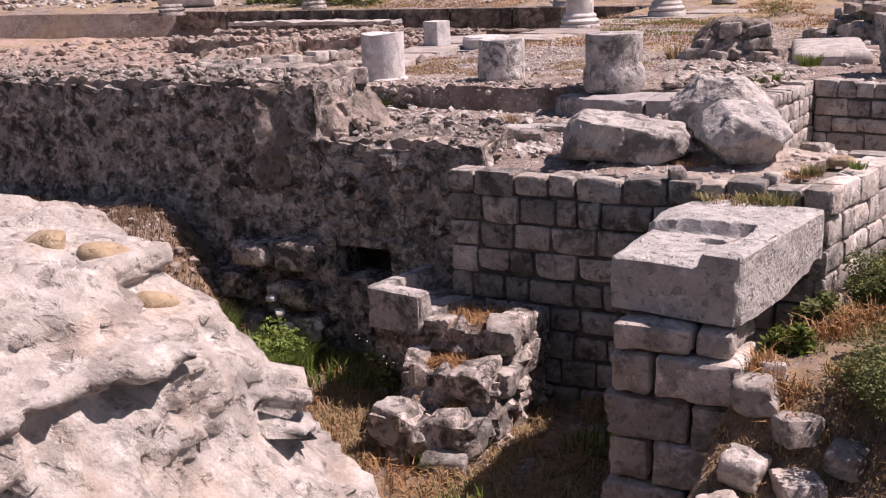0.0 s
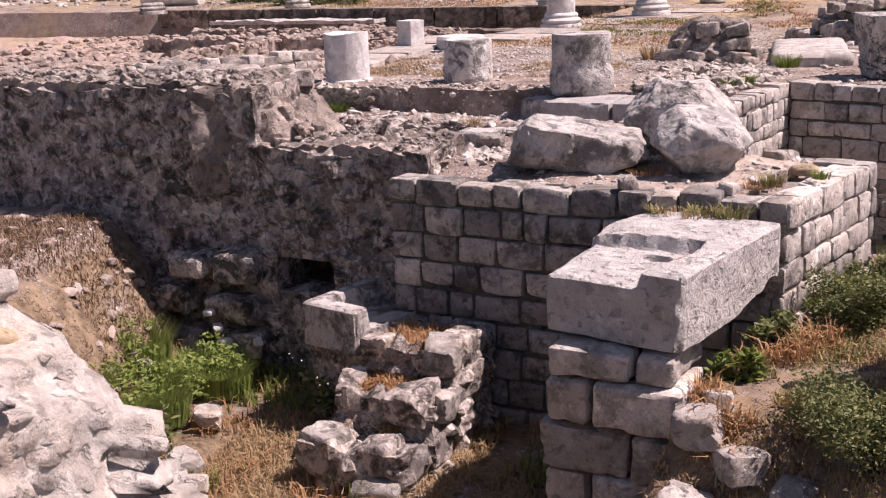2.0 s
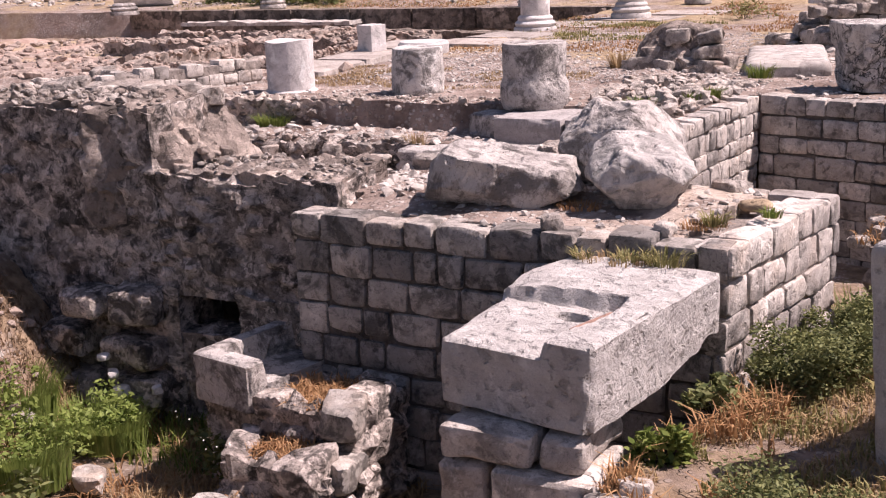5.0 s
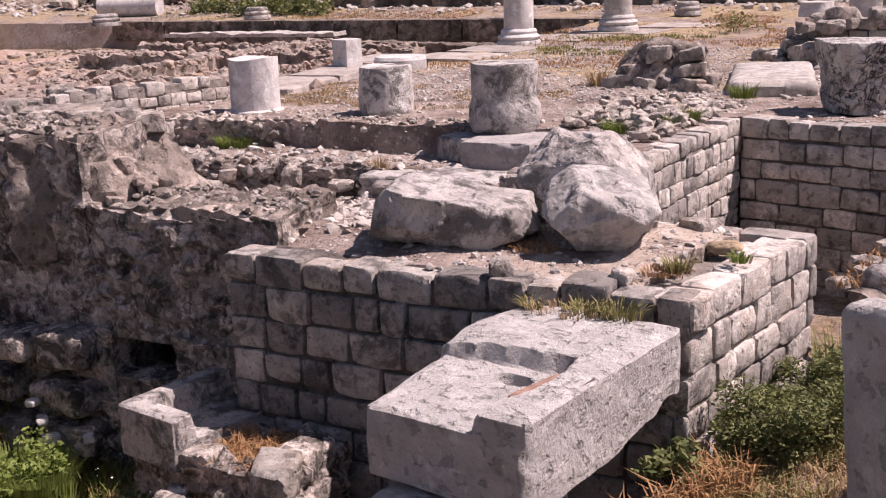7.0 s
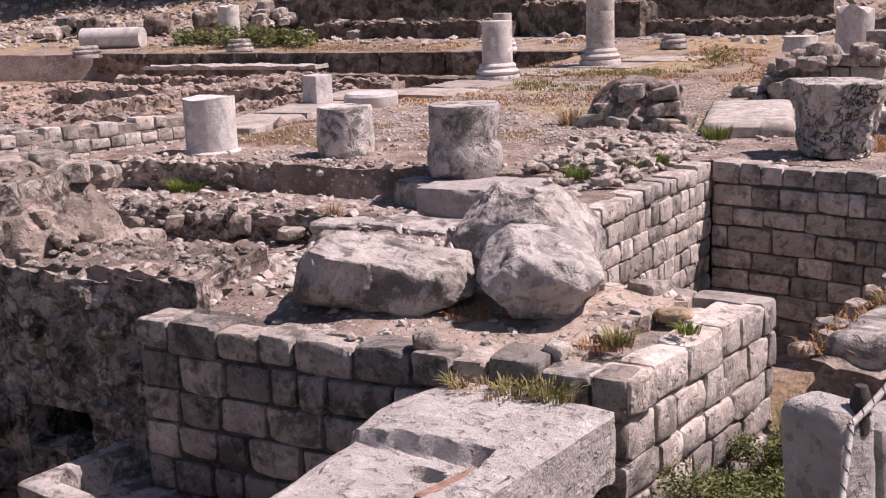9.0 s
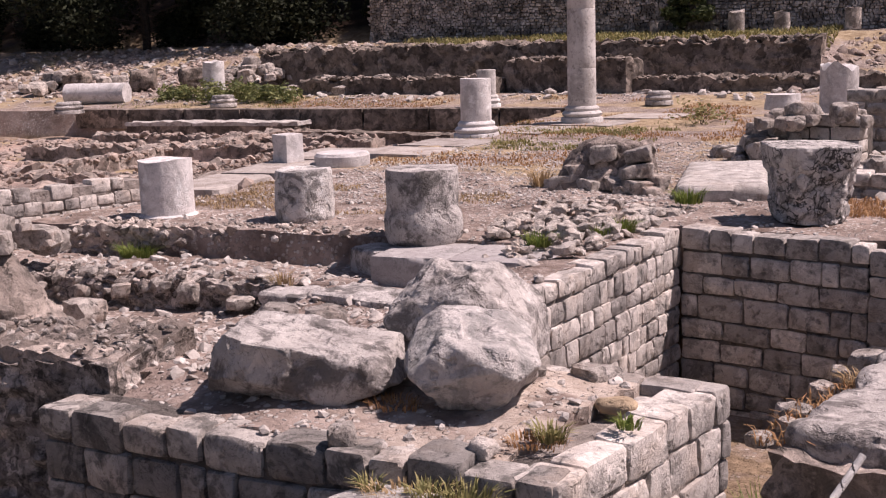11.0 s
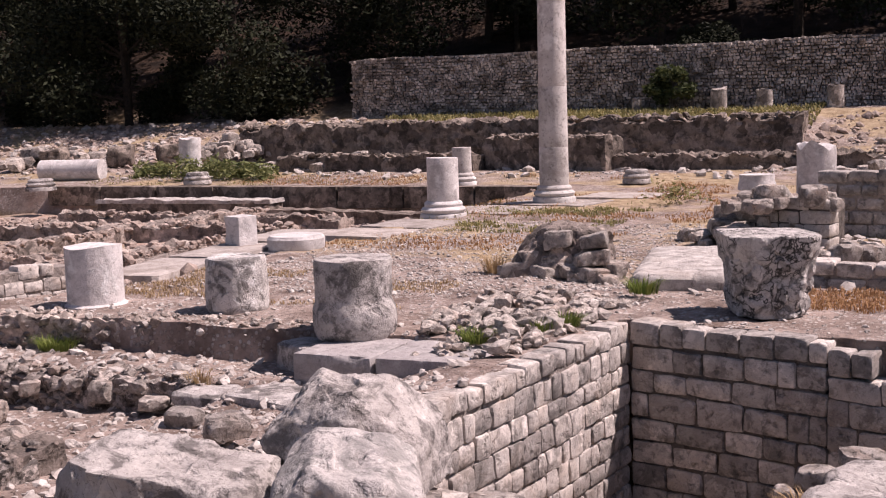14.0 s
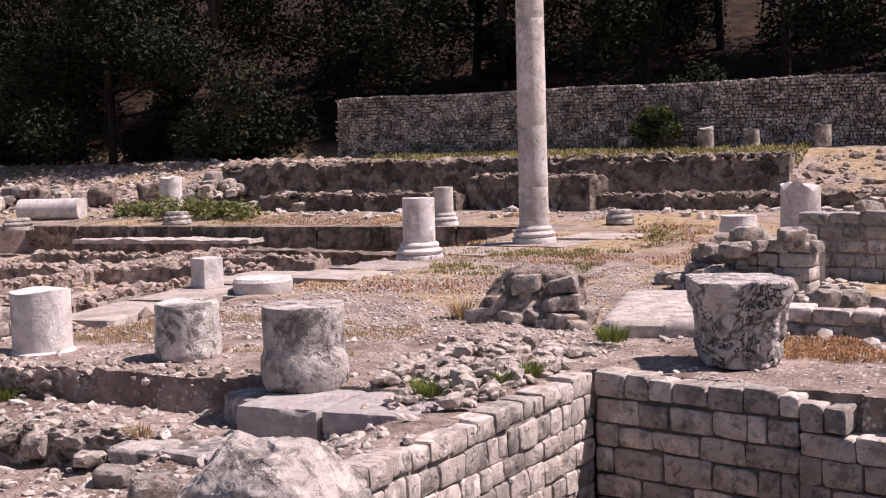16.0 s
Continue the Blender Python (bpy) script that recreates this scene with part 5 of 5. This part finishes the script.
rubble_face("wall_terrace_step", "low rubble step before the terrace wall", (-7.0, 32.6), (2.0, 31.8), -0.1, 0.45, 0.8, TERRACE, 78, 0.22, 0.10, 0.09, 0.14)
solo("masonry_core", hewn([((0.1, -1, 0.35), 0.24), ((-0.6, -0.3, 0.75), 0.34), ((1, 0, 0.1), 0.42), ((-1, 0, 0.3), 0.55), ((0, 1, 0.3), 0.28), ((0.05, 0, 1), 0.27), ((0, 0, -1), 0.24)], 41, 14, 0.09, 0.03), LEDGE, "dark mortar core of a ruined wall stump", "rubble", pose(-2.80, 15.92, -0.02, 0, 0, 6))
for k, (x, y, z, w, l, h) in enumerate([(-2.46, 15.72, 0.30, .30, .26, .17), (-2.48, 15.66, 0.13, .34, .26, .16), (-2.44, 15.62, -0.02, .36, .28, .15), (-2.84, 15.76, 0.29, .30, .28, .17), (-2.70, 15.62, 0.03, .24, .2, .14),
                                          (-3.0, 15.6, -0.02, .3, .24, .15), (-3.25, 15.66, -0.02, .3, .28, .2), (-3.12, 15.72, 0.14, .28, .26, .14), (-3.42, 15.8, -0.03, .24, .24, .12), (-2.62, 15.55, -0.03, .22, .2, .1), (-2.3, 15.55, -0.03, .26, .22, .12), (-2.28, 15.75, -0.02, .2, .22, .22), (-2.92, 15.68, 0.14, .18, .16, .1)]):
    solo("stone", hewn(block_planes(w, l, h, 520 + k), 520 + k, 14, 0.02, 0.008, 4), RUBBLE, "broken grey stone of a ruined wall stump", "stone", pose(x, y, z, 4 * (k % 3) - 4, 5 * (k % 4) - 7, 31 * k), group="masonry stump")
stones(cluster(-1.35, 18.9, 0.8, 0.7, 46, 0.15, 0.42, 0.0, 0.52, 42), RUBBLE, "pale block of a ruined wall", "ruined wall stones", 560)
stones(cluster(-1.0, 18.6, 0.6, 0.3, 16, 0.15, 0.34, 0.45, 0.3, 52), RUBBLE, "pale block of a ruined wall", "ruined wall stones", 600)
stones(cluster(0.1, 17.2, 0.8, 0.5, 12, 0.15, 0.35, 0.02, 0.12, 43), RUBBLE, "pale stone east of the pit", "east stones", 620)
stones(cluster(-25.5, 33.6, 2.5, 1.2, 26, 0.3, 0.7, 0.25, 0.5, 44), RUBBLE, "pale stone heap on the far terrace", "far stones", 640, 2)
stones(cluster(-19.3, 34.2, 1.6, 0.8, 34, 0.25, 0.55, 0.5, 0.5, 47), RUBBLE, "pale stone heap on the far terrace", "far stones", 760, 2)
for k, x in enumerate((-24.6, -22.3, -20.6)):
    solo("stone", hewn(block_planes(0.75, 0.6, 0.6, 790 + k), 790 + k, 20, 0.06, 0.03, 4), TERRACE, "dark squared block on the far rubble slope", "stone", pose(x, 32.7 + 0.2 * k, ground_at(x, 32.7 + 0.2 * k) - 0.05, 0, 0, 25 * k), group="dark blocks")
stones(cluster(-15.5, 33.5, 3.0, 1.0, 22, 0.25, 0.6, 0.1, 0.5, 45), RUBBLE, "pale stone heap on the far terrace", "far stones", 680, 2)
stones(cluster(1.0, 30.5, 2.5, 2.0, 24, 0.25, 0.7, 0.1, 0.5, 46), RUBBLE, "pale stone heap on the far terrace", "far stones", 720, 2)
for k, (x, y, r, h) in enumerate([(-7.9, 38.9, 0.14, 0.36), (-5.5, 39.1, 0.24, 0.62), (-4.2, 39.1, 0.23, 0.55), (-2.2, 38.6, 0.22, 0.6)]):
    solo("column_drum", lathe(shaft(r, 0, h, 5), 24, 0.02, 51 + k, 0.1), FAR_WALL, "stone drum standing before the retaining wall", "column drum", pose(x, y, 1.5), group="drums by the wall")


def capping(n, seed, p0, p1, z, wide, lo, hi):
    """Loose stones along the top of a wall."""
    rng_c = np.random.RandomState(seed)
    f = rng_c.rand(n)
    return np.stack([p0[0] + (p1[0] - p0[0]) * f, p0[1] + (p1[1] - p0[1]) * f + rng_c.uniform(0, wide, n), z + rng_c.uniform(-0.04, 0.05, n), lo + (hi - lo) * rng_c.rand(n) ** 2], 1)


def facing(n, seed, p0, p1, z0, z1, lo, hi):
    """Stones showing in the face of a mortared ledge."""
    rng_c = np.random.RandomState(seed)
    f = rng_c.rand(n)
    return np.stack([p0[0] + (p1[0] - p0[0]) * f, p0[1] + (p1[1] - p0[1]) * f + rng_c.uniform(-0.02, 0.03, n), rng_c.uniform(z0, z1, n), lo + (hi - lo) * rng_c.rand(n) ** 1.6], 1)


small_rocks("ledge_stones", "grey stones set in the mortared ledge", np.concatenate([facing(320, 21, (-7.3, 12.40), (-3.95, 12.56), -0.34, -0.03, 0.04, 0.15), capping(260, 22, (-7.3, 12.42), (-3.95, 12.58), -0.01, 0.2, 0.03, 0.11)]), RUBBLE, 33)
small_rocks("trench_stones", "dark and pale stones along the trench edge", np.concatenate([facing(260, 23, (-7.6, 11.38), (-4.35, 11.52), -0.6, -0.3, 0.05, 0.18), capping(200, 24, (-7.6, 11.4), (-4.35, 11.54), -0.27, 0.3, 0.04, 0.15)]), RUBBLE, 34)
small_rocks("wall_top_stones", "small stones and crumbled mortar on the dark walls", np.concatenate([capping(420, 25, (-4.80, 8.22), (-3.38, 8.25), 0.09, 0.6, 0.02, 0.09), capping(700, 26, (-8.5, 8.22), (-4.82, 8.21), 0.55, 0.6, 0.02, 0.12)]), RUBBLE, 35)
small_rocks("terrace_capping", "loose dark stones along the terrace walls", np.concatenate([
    capping(420, 1, (-19.2, 34.74), (-2.6, 34.42), 1.34, 0.7, 0.1, 0.34), capping(120, 2, (-10.5, 33.1), (-7.0, 32.2), 0.97, 0.8, 0.1, 0.3),
    capping(160, 3, (-16.6, 32.6), (-10.6, 32.4), 0.53, 0.7, 0.1, 0.3), capping(220, 4, (-7.0, 32.6), (2.0, 31.8), 0.46, 0.7, 0.1, 0.3)]), TERRACE, 31)
small_rocks("court_capping", "loose pinkish stones along the low court walls", np.concatenate([
    capping(260, 5, (-15.5, 20.6), (-9.3, 20.9), -0.13, 0.45, 0.06, 0.24), capping(200, 6, (-13.0, 16.4), (-8.7, 16.9), -0.15, 0.45, 0.05, 0.2),
    capping(160, 7, (-9.6, 15.6), (-9.2, 19.6), -0.11, 0.3, 0.05, 0.2), capping(200, 8, (-12.6, 17.6), (-12.0, 24.5), -0.17, 0.3, 0.06, 0.22),
    capping(220, 9, (-16.5, 23.6), (-9.6, 23.3), -0.21, 0.45, 0.06, 0.24)]), COURT, 32)

# ---- plants ----
def blades(name, label, spots, material, lo, hi, seed, width=0.006, lean=0.6, category="grass"):
    rng_b = np.random.RandomState(seed)
    n = len(spots)
    s = np.asarray(spots)[:, :3]
    a = rng_b.uniform(0, 6.283, n)
    h = rng_b.uniform(lo, hi, n)
    tilt = rng_b.uniform(0.1, lean, n)
    out = np.stack([np.cos(a), np.sin(a), 0 * a], 1)
    side = np.stack([-np.sin(a), np.cos(a), 0 * a], 1) * (width * rng_b.uniform(0.6, 1.4, n))[:, None]
    upv = np.array((0, 0, 1.0))
    m = s + out * (h * 0.5 * tilt * 0.6)[:, None] + upv * (h * 0.55)[:, None]
    t = s + out * (h * tilt)[:, None] + upv * (h * (1 - 0.35 * tilt))[:, None]
    V = np.stack([s - side, s + side, m + side * 0.8, m - side * 0.8, t], 1).reshape(-1, 3)
    k = np.arange(n) * 5
    F = [(i, i + 1, i + 2, i + 3) for i in k] + [(i + 3, i + 2, i + 4) for i in k]
    return tagged(raw(name, V.tolist(), F, material), label, category, kind="stuff")


def patchy(n, seed, box, thr, scale=2.5, test=None):
    sp = scatter(n, seed, box, 0.01, 0.02)
    keep = fbm(np.stack([sp[:, 0] * scale, sp[:, 1] * scale, 0 * sp[:, 0]], 1), 3, seed + 50) > thr
    if test is not None:
        keep &= test(sp)
    return sp[keep]


yard = lambda a: (a[:, 2] < -1.42) & (a[:, 0] < -1.6)
slope = lambda a: (a[:, 2] < -0.3) & (a[:, 2] > -1.5)
bank_side = lambda a: (a[:, 2] < -0.5) & (a[:, 2] > -1.4)
blades("yard_grass", "dry straw-coloured grass over the sunken yard", patchy(60000, 1, (-7.5, -1.6, 4.3, 8.1), -0.05, 2.5, yard), BLADE_DRY, 0.03, 0.14, 1, 0.004, 1.5)
blades("yard_grass_rust", "rust-coloured dead grass in the yard", patchy(16000, 2, (-7.5, -1.6, 4.6, 8.1), 0.1, 3, yard), BLADE_RUST, 0.05, 0.16, 2, 0.005, 1.4)
blades("yard_grass_green", "sparse green grass in the yard", patchy(14000, 3, (-7.0, -1.6, 4.6, 8.1), 0.22, 2.0, yard), BLADE_GREEN, 0.08, 0.24, 3, 0.006, 0.9)
blades("slope_litter", "short dead twigs and straw on the earth slope", patchy(30000, 21, (-8.5, -4.6, 5.0, 8.1), -0.12, 2.5, slope), BLADE_DEAD, 0.02, 0.09, 21, 0.004, 1.8)
slope_spots = scatter(1500, 22, (-8.5, -4.6, 5.0, 8.1), 0.02, 0.17, 5)
small_rocks("slope_stones", "stones and clods lying on the earth slope", slope_spots[slope(slope_spots)], COURT, 22)
blades("bank_grass", "dry grass on the bank beside the wall", patchy(26000, 4, (-1.1, 0.6, 5.0, 9.3), -0.1, 3, bank_side), BLADE_DRY, 0.015, 0.07, 4, 0.004, 1.4)
blades("bank_grass_green", "green grass on the bank beside the wall", patchy(12000, 5, (-0.9, 0.6, 5.2, 9.3), 0.12, 2.5, bank_side), BLADE_OLIVE, 0.03, 0.11, 5, 0.005, 1.0)
blades("bank_grass_rust", "rust-coloured dead grass under the trough", [q for q in scatter(2200, 6, (-0.98, -0.35, 5.9, 7.4), 0.01, 0.02) if fbm(np.array([[q[0] * 4, q[1] * 4, 0.0]]), 2, 9)[0] > -0.05], BLADE_RUST, 0.06, 0.2, 6, 0.005, 1.2)
top = scatter(2600, 7, (-3.28, -2.85, 6.5, 7.6), 0.01, 0.02)
top = top[fbm(top[:, :3] * 3.5, 2, 5) > -0.1]
top[:, 2] = np.where(top[:, 1] > 7.14, -1.04, np.where(top[:, 1] > 6.80, -1.24, -1.44))
blades("stub_grass", "dead rusty grass on the stub wall", top, BLADE_RUST, 0.03, 0.12, 7, 0.005, 1.4)
meadow = lambda a: a[:, 2] > -0.3
blades("meadow_grass", "dry yellow grass between the columns", patchy(60000, 8, (-16, 2.5, 17.5, 31.0), 0.10, 0.5, meadow), BLADE_RUST, 0.02, 0.07, 8, 0.009, 1.4)
blades("meadow_grass_green", "green grass tufts along the portico", np.concatenate([patchy(16000, 9, (-22, 1.5, 19.5, 34.0), 0.34, 0.7, meadow), patchy(2600, 11, (-21, -14, 28.9, 32.0), 0.1, 1.2), patchy(9000, 13, (-6.7, -3.6, 19.6, 23.2), 0.14, 1.6)]), BLADE_OLIVE, 0.02, 0.09, 9, 0.008, 1.2)
blades("drum_grass", "short dry grass behind the drums", patchy(9000, 10, (-7.0, -3.6, 13.5, 15.6), 0.05, 1.5), BLADE_DRY, 0.02, 0.06, 10, 0.004, 1.3)
blades("kerb_grass", "rusty dry grass before the low kerb", patchy(5000, 14, (-0.3, 2.6, 14.4, 15.3), -0.3, 1.5), BLADE_RUST, 0.02, 0.08, 14, 0.006, 1.3)
blades("terrace_grass", "dry and green grass under the retaining wall", patchy(8000, 12, (-16, -2.5, 35.5, 39.8), -0.15, 0.5), BLADE_OLIVE, 0.08, 0.22, 12, 0.02, 0.9)


def tuft(x, y, z, r, n, hi, material, label, seed, lean=1.0):
    rng_t = np.random.RandomState(seed)
    a, d = rng_t.uniform(0, 6.283, n), r * np.sqrt(rng_t.rand(n))
    sp = np.stack([x + d * np.cos(a), y + d * np.sin(a) * 0.6, z + 0 * a], 1)
    ob = blades("grass_tuft", label, sp, material, hi * 0.4, hi, seed, 0.0045, lean)
    ob["kind"] = "stuff"
    return ob


for k, (x, y, z, r, n, hi, g) in enumerate([(-1.50, 7.56, -0.10, 0.06, 70, 0.09, 1), (-1.22, 7.55, -0.09, 0.12, 110, 0.09, 1), (-1.05, 7.53, -0.09, 0.12, 130, 0.11, 1), (-1.3, 7.52, -0.10, 0.2, 160, 0.08, 0), (-0.90, 8.08, 0.0, 0.07, 120, 0.12, 1), (-0.95, 8.02, 0.0, 0.14, 120, 0.05, 2),
                                            (-6.42, 12.3, -0.27, 0.18, 420, 0.2, 1), (-2.42, 12.35, 0.02, 0.12, 200, 0.16, 1), (-2.12, 12.85, 0.03, 0.16, 240, 0.14, 1), (-1.95, 13.1, 0.03, 0.12, 200, 0.16, 1), (-3.62, 15.9, 0.0, 0.12, 160, 0.32, 0),
                                            (-1.72, 14.7, 0.05, 0.14, 240, 0.2, 1), (-0.2, 9.75, -1.2, 0.25, 400, 0.5, 1), (-4.4, 11.6, -0.27, 0.1, 100, 0.16, 0), (-1.75, 8.3, 0.0, 0.15, 120, 0.06, 2), (-0.62, 8.3, 0.02, 0.06, 80, 0.08, 1), (0.25, 10.4, -0.36, 0.15, 200, 0.16, 0)]):
    tuft(x, y, z, r, n, hi, (BLADE_DRY, BLADE_OLIVE if k < 6 else BLADE_GREEN, BLADE_RUST)[g], ("dry yellow grass tuft among stones", "green grass tuft among stones", "rusty dead grass tuft on stones")[g], 700 + k)


for k, (x, y, z, r, n, hi) in enumerate([(-5.15, 6.85, -1.66, 0.48, 3000, 0.38), (-5.55, 7.35, -1.5, 0.36, 2000, 0.42), (-4.95, 7.55, -1.7, 0.34, 1700, 0.34), (-5.6, 6.6, -1.5, 0.45, 2400, 0.36)]):
    tuft(x, y, z, r, n, hi, WEED, "tall bright green weeds in the yard", 740 + k, 0.45)


def leaf_cloud(rng_l, centres, radii, n, size, flat=0.5):
    """Small folded leaves scattered through overlapping clumps."""
    V, F = [], []
    pick = rng_l.randint(len(centres), size=n)
    d = rng_l.normal(size=(n, 3))
    d /= np.linalg.norm(d, axis=1, keepdims=True)
    pos = centres[pick] + d * (radii[pick] * rng_l.rand(n) ** 0.45)[:, None] * (1, 1, 0.85)
    u = rng_l.normal(size=(n, 3))
    u[:, 2] *= flat
    u /= np.linalg.norm(u, axis=1, keepdims=True)
    w = np.cross(u, rng_l.normal(size=(n, 3)))
    w /= np.linalg.norm(w, axis=1, keepdims=True)
    s = size * rng_l.uniform(0.6, 1.4, n)[:, None]
    quad = np.stack([pos - u * s, pos + w * s * 0.42, pos + u * s, pos - w * s * 0.42], 1).reshape(-1, 3)
    k = np.arange(n) * 4
    return quad, [(i, i + 1, i + 2, i + 3) for i in k]


def bush(x, y, z, w, h, n, size, material, label, seed, name="bush"):
    rng_b = np.random.RandomState(seed)
    ob = thing(name, label, "bush", pose(x, y, z))
    c = np.stack([rng_b.uniform(-w / 2, w / 2, 16), rng_b.uniform(-w / 2, w / 2, 16), rng_b.uniform(0.15, 0.9, 16) * h], 1)
    c[:, :2] *= (1.15 - 0.5 * c[:, 2:] / h)
    V, F = leaf_cloud(rng_b, c, np.full(16, w * 0.24) * rng_b.uniform(0.6, 1.2, 16), n, size)
    V[:, 2] = np.maximum(V[:, 2], 0.0)
    lf = raw("leaves", V.tolist(), F, material)
    lf.parent = ob
    bm = bmesh.new()
    for q in c:
        t = tube([(q[0] * 0.1, q[1] * 0.1, -0.05), (q[0] * 0.5, q[1] * 0.5, q[2] * 0.6), tuple(q)], 0.004, 5)
        me = bpy.data.meshes.new("tmp")
        t.to_mesh(me)
        t.free()
        bm.from_mesh(me)
        bpy.data.meshes.remove(me)
    part("stems", bm, BARK, ob)
    return ob


V, F = leaf_cloud(np.random.RandomState(3), np.array([(-3.78, 7.1, -1.18), (-3.55, 7.0, -1.2)]), np.array([0.2, 0.15]), 16, 0.009)
tagged(raw("white_flowers", V.tolist(), F, FLOWER), "small white flowers in the shade of the trough", "flowers", kind="stuff")
bush(-5.15, 6.85, -1.68, 0.85, 0.40, 2600, 0.024, WEED, "lush bright green weed in the yard", 1, "weed")
bush(-5.55, 7.35, -1.55, 0.6, 0.45, 1800, 0.024, WEED, "lush bright green weed by the dark wall", 2, "weed")
bush(-4.95, 7.55, -1.70, 0.55, 0.38, 1500, 0.024, WEED, "green weed by the dark wall", 3, "weed")
bush(-5.6, 6.6, -1.6, 0.8, 0.38, 2200, 0.024, WEED, "lush bright green weed in the yard", 4, "weed")
bush(-4.75, 6.35, -1.70, 0.6, 0.25, 1500, 0.03, LEAF_DULL, "low dull green weed in dry grass", 5, "weed")
bush(-3.75, 7.35, -1.70, 0.4, 0.42, 900, 0.03, LEAF_DULL, "green weed with white flowers under the trough", 6, "weed")
bush(-0.28, 7.75, -0.80, 0.62, 0.42, 10000, 0.014, LEAF_DULL, "fine-leaved grey-green bush beside the wall", 7)
bush(-0.12, 8.35, -0.80, 0.6, 0.4, 8000, 0.014, LEAF_DULL, "fine-leaved grey-green bush beside the wall", 8)
bush(-0.05, 5.85, -0.84, 0.75, 0.32, 11000, 0.013, LEAF_DULL, "dark dense bush on the bank", 9)
bush(-0.80, 6.55, -0.80, 0.26, 0.24, 900, 0.025, BLADE_GREEN, "small green plant on the bank", 10, "weed")
bush(-0.70, 7.30, -0.80, 0.28, 0.2, 700, 0.025, LEAF_DULL, "small green plant under the trough", 11, "weed")
bush(-6.9, 39.2, 1.5, 1.3, 1.3, 1600, 0.10, LEAF_SHADE, "green shrub before the retaining wall", 12)
bush(-3.6, 24.5, 0.02, 0.9, 0.4, 260, 0.04, BLADE_OLIVE, "thin dry shrub in the meadow", 13)
bush(-17.6, 30.6, 0.05, 1.6, 0.5, 1300, 0.07, LEAF_DULL, "green weeds round the drums", 14)
bush(-16.2, 30.8, 0.05, 1.5, 0.45, 1300, 0.07, LEAF_DULL, "green weeds round the drums", 15)
bush(-19.6, 31.2, 0.05, 1.4, 0.4, 1100, 0.07, LEAF_DULL, "green weeds round the drums", 16)


def tree(x, y, z, high, spread, n, seed, low=0.18):
    rng_t = np.random.RandomState(seed)
    ob = thing("tree", "dense dark evergreen tree in shade on the hillside", "tree", pose(x, y, z), group="trees of the wood")
    bm = bmesh.new()
    limbs = [[(0, 0, -0.4), (0.15 * rng_t.normal(), 0.15 * rng_t.normal(), high * 0.3), (0.3 * rng_t.normal(), 0.3 * rng_t.normal(), high * 0.75)]]
    centres = []
    for k in range(15):
        a, zz = rng_t.uniform(0, 6.283), high * rng_t.uniform(low, 1.0)
        r = spread * rng_t.uniform(0.35, 1.0) * (1.15 - 0.6 * zz / high)
        tip = (r * math.cos(a), r * math.sin(a), zz)
        limbs.append([(0, 0, zz * 0.7), (tip[0] * 0.5, tip[1] * 0.5, zz * 0.9), tip])
        centres.append(tip)
    for k, pts in enumerate(limbs):
        t = tube([Vector(q) for q in pts], 0.17 if k == 0 else 0.05, 7)
        me = bpy.data.meshes.new("tmp")
        t.to_mesh(me)
        t.free()
        bm.from_mesh(me)
        bpy.data.meshes.remove(me)
    part("trunk", bm, BARK, ob)
    c = np.array(centres)
    V, F = leaf_cloud(rng_t, c, spread * rng_t.uniform(0.28, 0.5, len(c)), n, 0.10, 0.7)
    V[:, 2] = np.maximum(V[:, 2], 0.2)
    crown = raw("crown", V.tolist(), F, LEAF_WOOD_SHADE)
    crown.parent = ob
    return ob


rng_w = np.random.RandomState(77)
for k in range(15):
    x = -50 + k * 4.6 + rng_w.uniform(-1, 1)
    y = 44.0 + rng_w.uniform(-0.8, 1.6) + (-4.2 if x < -19.5 else 0.6)
    tree(x, y, ground_at(x, y), rng_w.uniform(9.0, 12.0), rng_w.uniform(3.2, 4.2), 22000, 800 + k, 0.03 if x < -19 else 0.12)
for k in range(16):
    x = -56 + k * 4.9 + rng_w.uniform(-1, 1)
    y = 48.0 + rng_w.uniform(-1, 2)
    tree(x, y, ground_at(x, y), rng_w.uniform(9.5, 13.0), rng_w.uniform(3.8, 4.8), 17000, 830 + k, 0.03)
for k in range(14):
    x = -46 + k * 4.0 + rng_w.uniform(-1, 1)
    y = (40.6 if x < -20 else 42.6) + rng_w.uniform(-0.4, 0.8)
    bush(x, y, ground_at(x, y), 2.6, rng_w.uniform(0.8, 1.8), 7000, 0.065, LEAF_WOOD_SHADE, "undergrowth at the edge of the wood, darkened like shade", 860 + k)
edge = scatter(1500, 31, (-0.25, 0.55, 9.3, 11.4), 0.01, 0.02)
edge[:, 2] = -0.36
edge = edge[(np.abs(edge[:, 0] - (-0.12 + 0.322 * (edge[:, 1] - 9.2))) < 0.22) & (fbm(edge[:, :3] * 3, 2, 6) > -0.05)]
blades("pit_edge_grass", "rusty dead grass on the rough pit wall", edge, BLADE_RUST, 0.03, 0.12, 31, 0.005, 1.4)
dry = scatter(2600, 15, (-16.5, -9.5, 40.9, 42.2), 0.01, 0.02)
blades("bank_dry_grass", "rusty dry grass above the retaining wall", dry[fbm(dry[:, :3] * 0.6, 2, 4) > 0.05], BLADE_RUST, 0.15, 0.5, 16, 0.03, 1.0)
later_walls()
